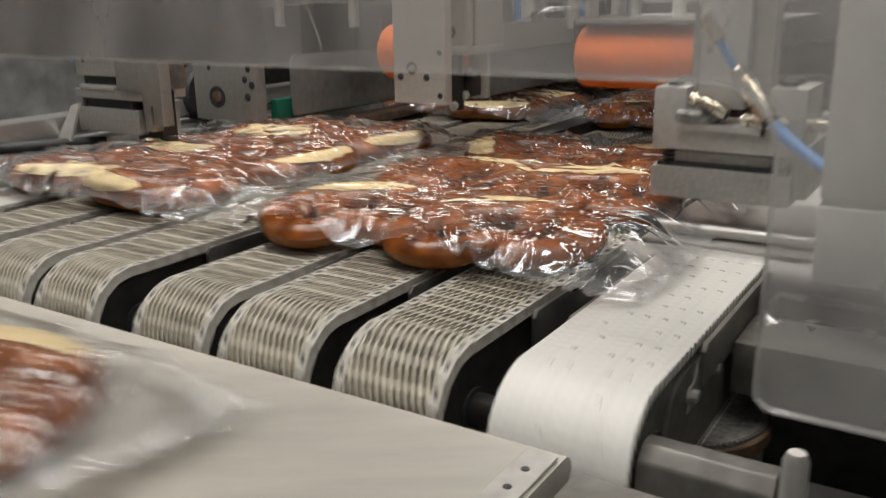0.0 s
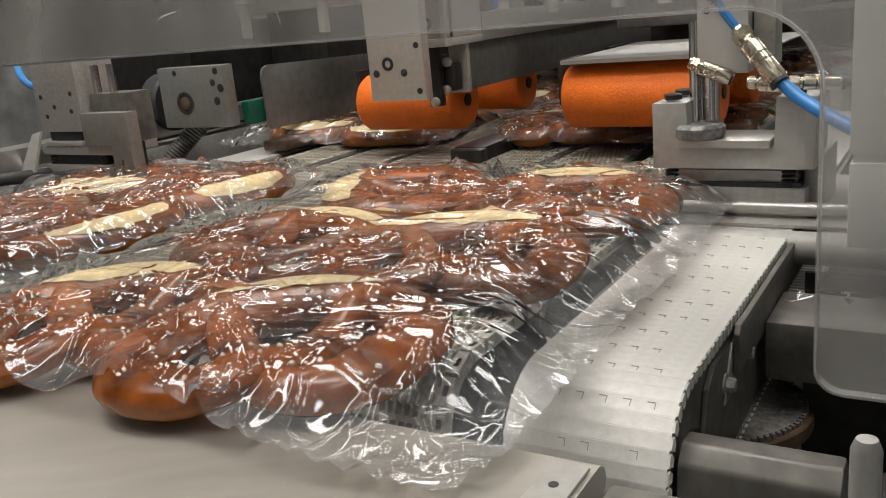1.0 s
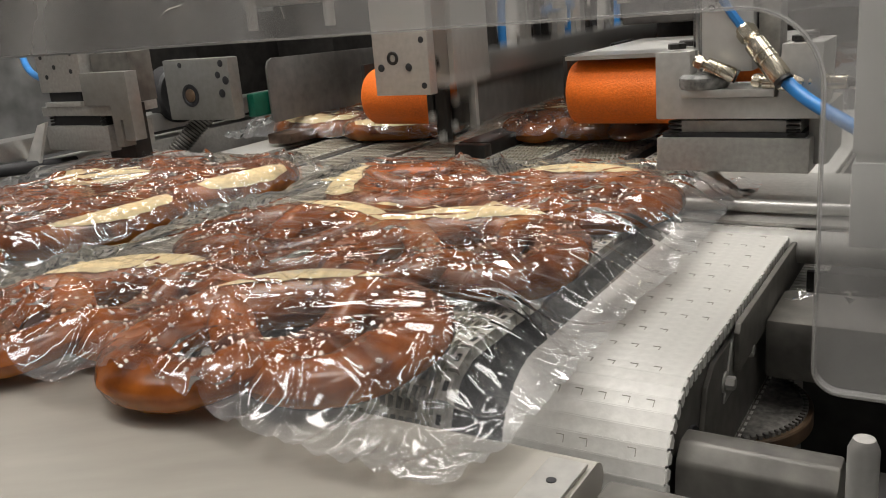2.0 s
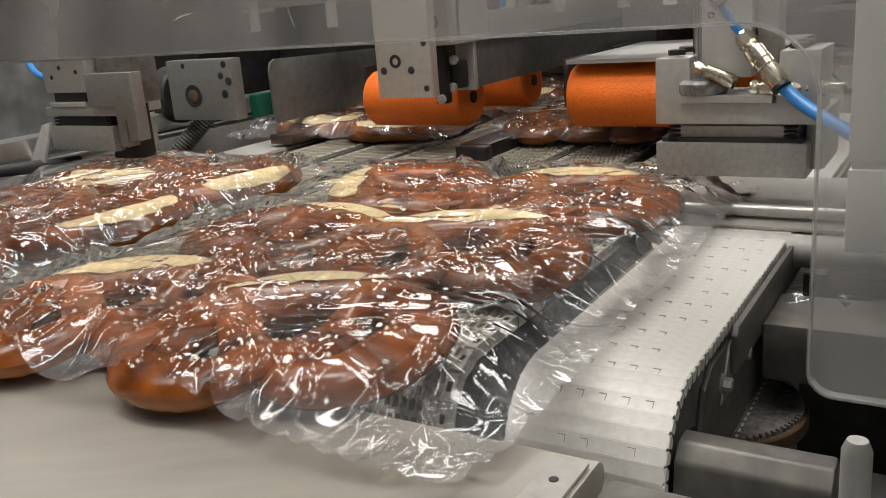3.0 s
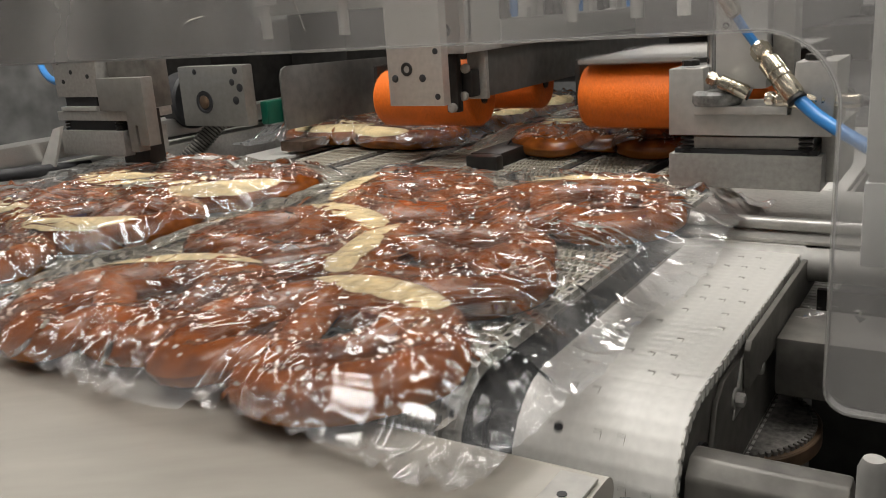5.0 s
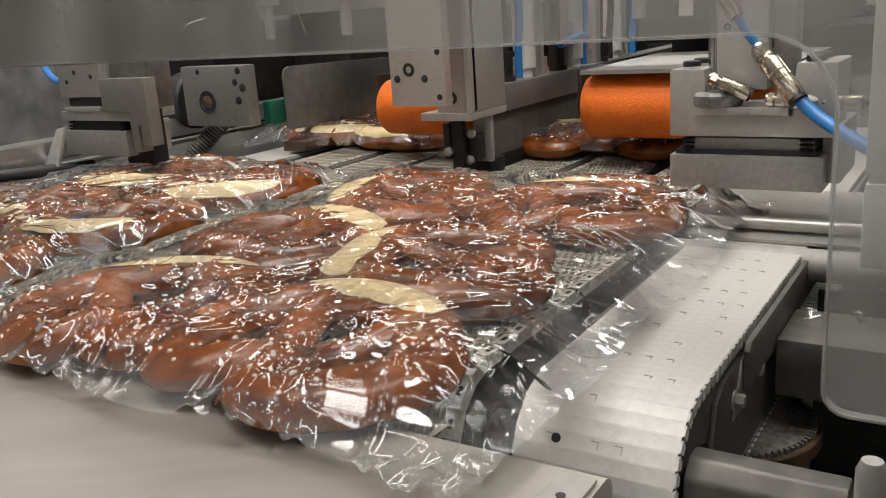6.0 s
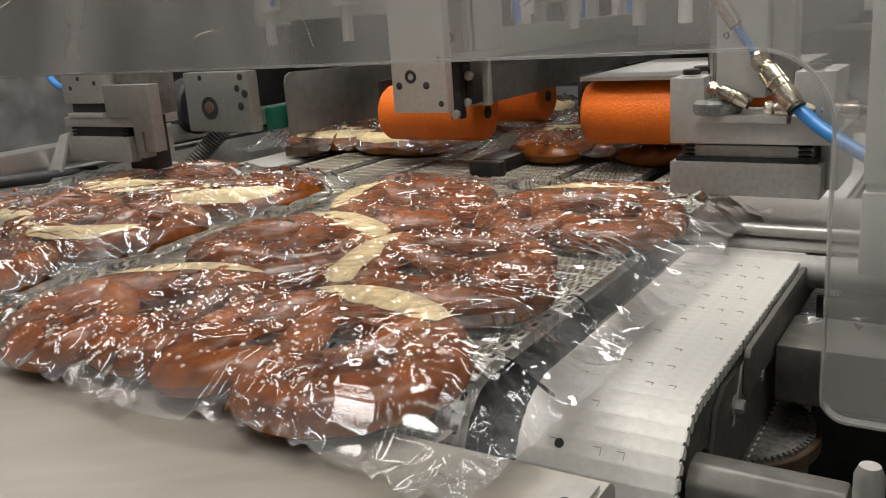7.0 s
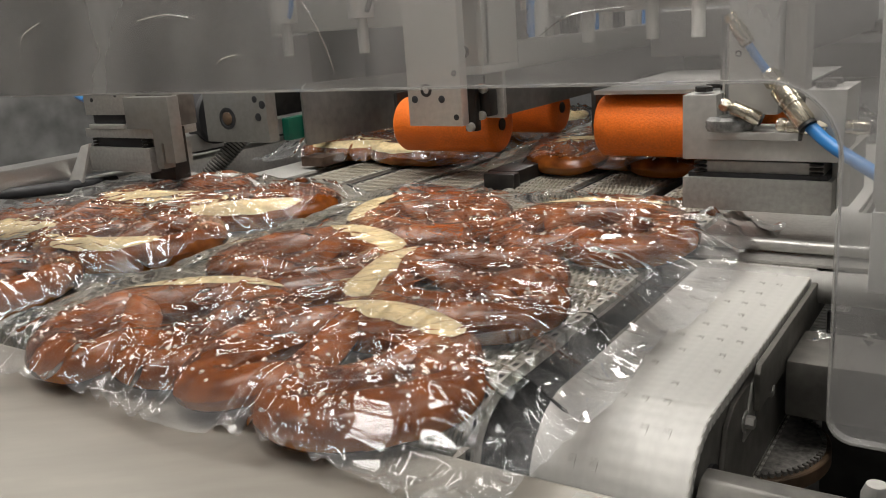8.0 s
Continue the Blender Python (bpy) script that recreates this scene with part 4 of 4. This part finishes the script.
bm = bmesh.new()
prism(bm, [(-0.094, 0.890), (-0.090, 0.918), (-0.082, 0.926), (-0.070, 0.926), (-0.062, 0.918), (-0.060, 0.890)], "x", 0.0015, 0.074, 0.002)
solid("lower_bar", bm, FRAME_STEEL, "scratched steel bar across the lower frame", "machine frame")
bm = bmesh.new()
turned(bm, (0.083, -0.09, 0.80), (0.083, -0.09, 1), [(0, 0.0065), (0.142, 0.0065), (0.147, 0.0045)], 16)
solid("guard_pin", bm, STEEL, "round-ended steel pin standing by the guard", "pin")
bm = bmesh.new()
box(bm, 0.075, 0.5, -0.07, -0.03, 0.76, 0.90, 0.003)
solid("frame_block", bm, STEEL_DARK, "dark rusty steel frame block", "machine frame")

# film scraps on the beam
rnd = random.Random(5)
bm = bmesh.new()
for _ in range(26):
    cx, cy = rnd.uniform(0.014, 0.11), rnd.uniform(0.13, 0.155)
    vs = [bm.verts.new((cx + rnd.uniform(-0.008, 0.008), cy + rnd.uniform(-0.006, 0.006), 0.9255 + rnd.uniform(0, 0.007))) for _ in range(4)]
    bm.faces.new(vs[:3])
    bm.faces.new(vs[1:])
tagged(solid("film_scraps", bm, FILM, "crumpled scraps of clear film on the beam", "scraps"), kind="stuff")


def toothed_belt():
    t = thing("toothed_belt", "worn toothed drive belt lying round a dusty rusted pulley", "drive belt")
    at = (-0.030, 0.100)
    for nm, r, z0, z1, m in (("pulley", 0.0600, 0.846, 0.8605, DUSTY), ("belt", 0.0660, 0.848, 0.8590, RUST), ("hub", 0.020, 0.8607, 0.8635, STEEL_DARK)):
        bm = bmesh.new()
        turned(bm, (*at, z0), (*at, 2), [(0, r - 0.001), (0.001, r), (z1 - z0 - 0.001, r), (z1 - z0, r - 0.001)], 64)
        part(nm, bm, m, t)
    bm = bmesh.new()
    box(bm, 0.0592, 0.0625, -0.0013, 0.0013, 0.857, 0.8618)
    tooth = mesh_of("tooth", bm, DUSTY, False)
    for i in range(84):
        o = new("tooth", tooth)
        o.parent = t
        o.matrix_basis = pose(*at, 0, 0, 0, i * 360 / 84)


toothed_belt()

bm = bmesh.new()
box(bm, 0.052, 0.20, 0.10, 0.17, 0.975, 1.0275, 0.002)
box(bm, 0.052, 0.20, 0.10, 0.17, 1.0325, 1.45, 0.002)
box(bm, 0.054, 0.198, 0.102, 0.168, 1.027, 1.033)
solid("frame_post", bm, mat("pale_powder_coat", (0.66, 0.66, 0.65), 0.45, 0.1, 0.06, 80, 6, 0.05), "pale grey coated machine post with a joint", "machine frame")
# near-black sheets put where only a shaded hollow shows behind the beam
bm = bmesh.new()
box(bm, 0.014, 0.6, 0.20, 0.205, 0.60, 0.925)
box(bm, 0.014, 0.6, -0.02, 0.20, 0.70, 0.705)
solid("shade_panel", bm, STEEL_DARK, "near-black panel standing in for the shaded space below the film bars", "machine frame")
bm = bmesh.new()
box(bm, 0.06, 0.5, 0.30, 0.36, 0.4, 1.6, 0.003)
solid("frame_post", bm, STEEL_DULL, "dull steel machine post behind the guard", "machine frame")
bm = bmesh.new()
tube(bm, [(0.03, 0.262, 1.057), (0.09, 0.25, 1.056), (0.2, 0.2, 1.052)], 0.0035, 8)
solid("black_cable", bm, BLACK, "thin black cable running past the post", "cable")


# ---- guard of clear plastic ----
def guard():
    t = thing("clear_guard", "scuffed clear plastic guard with a rounded cut-out", "guard")
    y0, y1 = -0.121, -0.117
    arc1 = [(0.036 + 0.030 * math.sin(a), 1.098 + 0.030 * math.cos(a)) for a in [radians(q) for q in range(0, 91, 10)]]
    arc2 = [(0.076 - 0.010 * math.cos(a), 0.990 - 0.010 * math.sin(a)) for a in [radians(q) for q in range(0, 91, 15)]]
    path = [(-1.25, 1.128), *arc1, *arc2, (0.5, 0.980)]
    bm = bmesh.new()
    prism(bm, [*path, (0.5, 1.62), (-1.25, 1.62)], "y", y0, y1)
    p = part("panel", bm, ACRYLIC, t)
    # milky strip along the cut carries the bright edge highlight in its colour
    bm = bmesh.new()
    rows = []
    for i, (x, z) in enumerate(path):
        a, b = path[max(i - 1, 0)], path[min(i + 1, len(path) - 1)]
        d = Vector((b[0] - a[0], b[1] - a[1])).normalized()
        nrm = (d[1], -d[0])
        rows.append([bm.verts.new(c) for c in ((x + nrm[0] * 0.0006, y0 - 0.0004, z + nrm[1] * 0.0006), (x - nrm[0] * 0.0006, y0 - 0.0004, z - nrm[1] * 0.0006), (x - nrm[0] * 0.0006, y1 + 0.0004, z - nrm[1] * 0.0006), (x + nrm[0] * 0.0006, y1 + 0.0004, z + nrm[1] * 0.0006))])
    for u, w in zip(rows, rows[1:]):
        for k in range(4):
            bm.faces.new((u[k], u[(k + 1) % 4], w[(k + 1) % 4], w[k]))
    part("lit_edge", bm, ACRYLIC_EDGE, t, "cut edge of the plastic, its highlight put into a milky strip")
    for pts in (((-0.205, 1.185), (-0.192, 1.166), (-0.184, 1.150), (-0.180, 1.138)), ((-0.33, 1.172), (-0.305, 1.174), (-0.285, 1.171)), ((-0.46, 1.150), (-0.452, 1.168), (-0.430, 1.176)), ((-0.06, 1.150), (-0.045, 1.158), (-0.02, 1.160)), ((-0.27, 1.142), (-0.262, 1.147), (-0.250, 1.149))):
        bm = bmesh.new()
        tube(bm, [(x, y0 - 0.0001, z) for x, z in pts], 0.00035, 5)
        part("scratch", bm, ACRYLIC_EDGE, t, "pale scratch in the plastic")


guard()


# ---- left side of the machine ----
def drive_plate():
    t = thing("drive_plate", "grey steel bearing plate with a large bore", "machine part", (-0.858, 0.45, 1.046))
    bm = bmesh.new()
    box(bm, -0.066, 0.066, 0, 0.022, -0.044, 0.044, 0.003)
    part("plate", bm, PLATE_STEEL, t)
    bm = bmesh.new()
    turned(bm, (-0.016, 0.001, -0.008), (-0.016, -1, -0.008), [(0, 0.0165), (0.0022, 0.0165), (0.0022, 0.0125), (0.0015, 0.0120)], 28)
    part("bore", bm, BLACK, t)
    bm = bmesh.new()
    turned(bm, (-0.016, 0.001, -0.008), (-0.016, -1, -0.008), [(0, 0.0095), (0.0026, 0.0095), (0.0032, 0.0085)], 24)
    part("shaft_end", bm, RUST, t)
    bm = bmesh.new()
    box(bm, 0.058, 0.072, 0.036, 0.45, -0.046, -0.012, 0.003)
    part("guide_rail", bm, GREEN, t, "dark green painted guide rail")
    for p, r in (((0.044, 0, 0.020), 0.005), ((0.048, 0, -0.006), 0.006), ((-0.030, 0, 0.036), 0.004), ((0.052, 0, 0.036), 0.005), ((0.058, 0, 0.012), 0.006)):
        hole(t, p, "-y", r)
    bm = bmesh.new()
    turned(bm, (-0.085, 0.045, -0.01), (-2, 0.045, -0.01), [(0, 0.040), (0.004, 0.044), (0.03, 0.044), (0.032, 0.030)], 32)
    part("drive_roll", bm, BLACK, t, "black rubber drive roll")
    return t


DRIVE = drive_plate()

bm = bmesh.new()
c = 0.014
prism(bm, [(0.515, 0.992), (0.515 + c * 0.3, 0.992 - 0.004), (0.90, 0.984), (0.90, 1.072), (0.515 + c, 1.081), (0.515 + c * 0.3, 1.081 - c * 0.3), (0.515, 1.081 - c)], "x", -0.783, -0.779, 0.0005)
solid("side_sheet", bm, GUNMETAL, "brushed steel guide sheet with a rounded corner", "machine part")
bm = bmesh.new()
box(bm, -0.80, -0.755, 0.52, 0.95, 0.955, 0.970, 0.002)
solid("guide_block", bm, mat("brown_stained_steel", (0.13, 0.085, 0.06), 0.5, 0.4, 0.3, 60, 12, 0.1), "brown stained steel guide block beside the belts", "machine part")
bm = bmesh.new()
tube(bm, [(-0.900, 0.50, 1.003), (-0.919, 0.472, 0.972), (-0.938, 0.444, 0.941)], 0.0125, 14)
hose = solid("corrugated_hose", bm, STEEL_DARK, "grey corrugated conduit leading down beside the belts", "hose")
for i in range(19):
    q = i / 18
    bm = bmesh.new()
    a = Vector((-0.900, 0.50, 1.003)).lerp(Vector((-0.938, 0.444, 0.941)), q)
    turned(bm, a, a + Vector((-0.038, -0.056, -0.062)), [(0, 0.0128), (0.0006, 0.0146), (0.0022, 0.0146), (0.0030, 0.0128)], 16)
    part("ridge", bm, FRAME_STEEL, hose)

bm = bmesh.new()
prism(bm, [(-0.974, 0.962), (-0.940, 0.962), (-0.900, 1.034), (-0.918, 1.030)], "y", 0.226, 0.23)
strip = solid("film_guide", bm, WHITE_TUBE, "bent bright steel film guide beside the white belt", "machine part")
bm = bmesh.new()
for b in ((-0.975, -0.79, 0.205, 0.211), (-0.80, -0.79, 0.2115, 0.33), (-0.975, -0.965, 0.2115, 0.33)):
    box(bm, *b, 0.953, 0.966, 0.001)
part("loop", bm, WHITE_TUBE, strip)

for k, (x0, x1, y0, y1, z0, z1, m) in enumerate(((-1.0, -0.955, 0.20, 1.3, 0.985, 1.012, STEEL_BRUSHED), (-1.02, -0.96, 0.15, 1.3, 0.90, 0.972, STEEL_DULL))):
    bm = bmesh.new()
    box(bm, x0, x1, -0.08, y1, z0, z1, 0.003)
    solid("side_rail", bm, m, "long steel side rail of the machine", "rail", "side rails")
bm = bmesh.new()
box(bm, -1.30, -1.285, -0.1, 2.4, 0.95, 1.7, 0.002)
solid("rear_guard", bm, SIDE_PANEL, "grey side panel of the packing machine", "guard")
bm = bmesh.new()
tube(bm, [(-1.06, -0.05, 0.975), (-1.0, 0.05, 0.985), (-0.95, 0.16, 0.98), (-0.93, 0.28, 0.972)], 0.008, 10)
solid("black_hose", bm, BLACK, "thick black hose lying along the side rail", "hose")


# ---- machine over and behind the rollers ----
def upper_frame():
    bm = bmesh.new()
    box(bm, -1.28, 0.5, 0.60, 0.66, 1.155, 1.24, 0.003)
    solid("upper_beam", bm, STEEL_DULL, "dull steel beam across the machine above the rollers", "machine frame")
    for x0, x1 in ((-0.75, -0.56), (-0.34, -0.12)):
        bm = bmesh.new()
        box(bm, x0, x1, 0.80, 1.5, 1.085, 1.15, 0.003)
        solid("roller_carrier", bm, GUNMETAL, "dark grey steel carrier above the press rollers", "machine part", "roller carriers")
    # black-ish boxes added to fill the shaded gaps between the devices
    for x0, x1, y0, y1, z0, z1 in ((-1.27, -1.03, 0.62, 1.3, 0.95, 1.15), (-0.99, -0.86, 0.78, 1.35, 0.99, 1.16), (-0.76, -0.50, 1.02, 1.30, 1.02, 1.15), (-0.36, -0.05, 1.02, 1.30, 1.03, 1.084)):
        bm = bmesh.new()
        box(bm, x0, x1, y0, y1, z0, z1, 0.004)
        solid("dark_filler", bm, STEEL_DARK, "near-black filler box standing in for the shaded gaps deep in the machine", "machine part", "drive housings")
    bm = bmesh.new()
    box(bm, -1.28, 0.5, 1.62, 1.66, 0.95, 1.75)
    solid("rear_housing", bm, WALL_PANEL, "grey panel housing closing the rear of the machine", "machine frame")
    bm = bmesh.new()
    box(bm, -1.28, 0.5, 1.45, 1.60, 1.045, 1.10, 0.003)
    solid("upper_beam", bm, STEEL_DARK, "dark steel beam at the rear of the machine", "machine frame")
    for i, x in enumerate((-0.98, -0.86, -0.70, -0.55, -0.34, -0.26, -0.20, 0.02)):
        t = thing("air_cylinder", "steel air cylinder with a blue tube on the upper beam", "air cylinder", (x, 0.585 if i % 2 else 0.575, 1.10), "upper air cylinders")
        bm = bmesh.new()
        turned(bm, (0, 0, 0.02), (0, 0, 1), [(0, 0.008), (0.05, 0.008), (0.051, 0.019), (0.20, 0.019), (0.202, 0.022), (0.23, 0.022)], 18)
        part("barrel", bm, STEEL if i % 3 else WHITE_TUBE, t)
        bm = bmesh.new()
        tube(bm, [(0.02, -0.012, 0.08), (0.034, -0.02, 0.10), (0.038, -0.02, 0.16), (0.03, -0.01, 0.26)], 0.004, 8)
        part("air_tube", bm, BLUE if i % 2 else BLACK, t)


upper_frame()


# ---- what moves ----
ADVANCE = [(0, 0), (0.1, 0.052), (0.2, 0.107), (0.3, 0.16), (0.4, 0.208), (0.5, 0.243), (0.6, 0.255), (0.7, 0.255), (3.35, 0.255), (3.4, 0.258), (3.5, 0.285), (3.6, 0.332), (3.7, 0.382), (3.8, 0.434),
           (3.9, 0.485), (4.0, 0.535), (4.1, 0.582), (4.2, 0.628), (4.3, 0.674), (4.4, 0.721), (4.5, 0.770), (4.6, 0.822), (4.7, 0.876), (4.8, 0.928), (4.9, 0.974), (5.0, 1.000), (5.06, 1.005), (7.8, 1.005), (7.9, 1.010), (8.0, 1.032)]
# the take-away conveyor carries a finished pack off to the side: time, shift, place of its front
LEAVE = [(4.1, -0.004, -0.532), (4.2, -0.012, -0.584), (4.3, -0.036, -0.636), (4.4, -0.068, -0.684), (4.5, -0.124, -0.724), (4.6, -0.240, -0.756), (4.7, -0.350, -0.775), (4.8, -0.465, -0.785), (5.0, -0.690, -0.790), (5.2, -0.90, -0.790), (5.5, -1.10, -0.790)]


def leaving(start):
    """Rows of shift and place for a pack whose way off begins at a time of the LEAVE table, cut to the clip."""
    rows = [(t - start, dx, y) for t, dx, y in LEAVE]
    if start:
        (a, u, p), (b, w, q) = [(r0, r1) for r0, r1 in zip(rows, rows[1:]) if r0[0] <= 0 < r1[0]][0]
        k = -a / (b - a)
        rows = [(0, u + (w - u) * k, p + (q - p) * k)] + [r for r in rows if r[0] > 0]
    return rows + [(8.0, *rows[-1][1:])]


def motions():
    for t, x, front, step in PACKS:
        way = [(s, 0, front + 0.255 - min(d, 1.005)) for s, d in ADVANCE]     # the packs start after the belts
        if step == 0:
            way = leaving(4.49)
        if step == 1:
            way = [r for r in way if r[0] < 4.05] + leaving(0)
        walk(t, [(s, pose(x + dx, y, TOP + 0.0008)) for s, dx, y in way])
    for r, s0 in BELT_ROWS:
        walk(r, [(s, belt_pose(s0 + d)) for s, d in ADVANCE])
    for t, x in ((PUNCH_R, -0.0545), (PUNCH_L, -0.875)):
        walk(t, [(s, pose(x, 0.25, z)) for s, z in ((0, 0.988), (0.62, 0.988), (0.7, 0.950), (1.25, 0.949), (1.37, 0.988), (5.02, 0.988), (5.1, 0.950), (5.65, 0.949), (5.77, 0.988), (8, 0.988))])
    for t, y in ROLLERS:
        walk(t, [(s, pose(0, y, 1.023 + z)) for s, z in ((0, 0.067), (0.35, 0.063), (0.5, 0.035), (0.62, 0.006), (0.72, 0), (3.45, 0), (3.6, 0.008), (3.8, 0.028), (4.0, 0.052), (4.2, 0.067), (4.75, 0.067), (4.9, 0.035), (5.02, 0.006), (5.12, 0), (8, 0))])
    walk(SLITTER, [(s, pose(-0.43, 0.36, 1.041 + z)) for s, z in ((0, 0), (1.02, 0), (1.1, -0.03), (1.22, -0.074), (1.3, -0.076), (1.95, -0.076), (2.1, 0), (5.42, 0), (5.5, -0.03), (5.62, -0.074), (5.7, -0.076), (6.34, -0.076), (6.42, -0.035), (6.5, 0), (8, 0))])
    walk(DRIVE, [(s, pose(-0.858, 0.45, z)) for s, z in ((0, 1.028), (0.1, 1.03), (0.25, 1.046), (4.3, 1.046), (4.42, 1.024), (4.55, 1.024), (4.66, 1.046), (8, 1.046))])


motions()
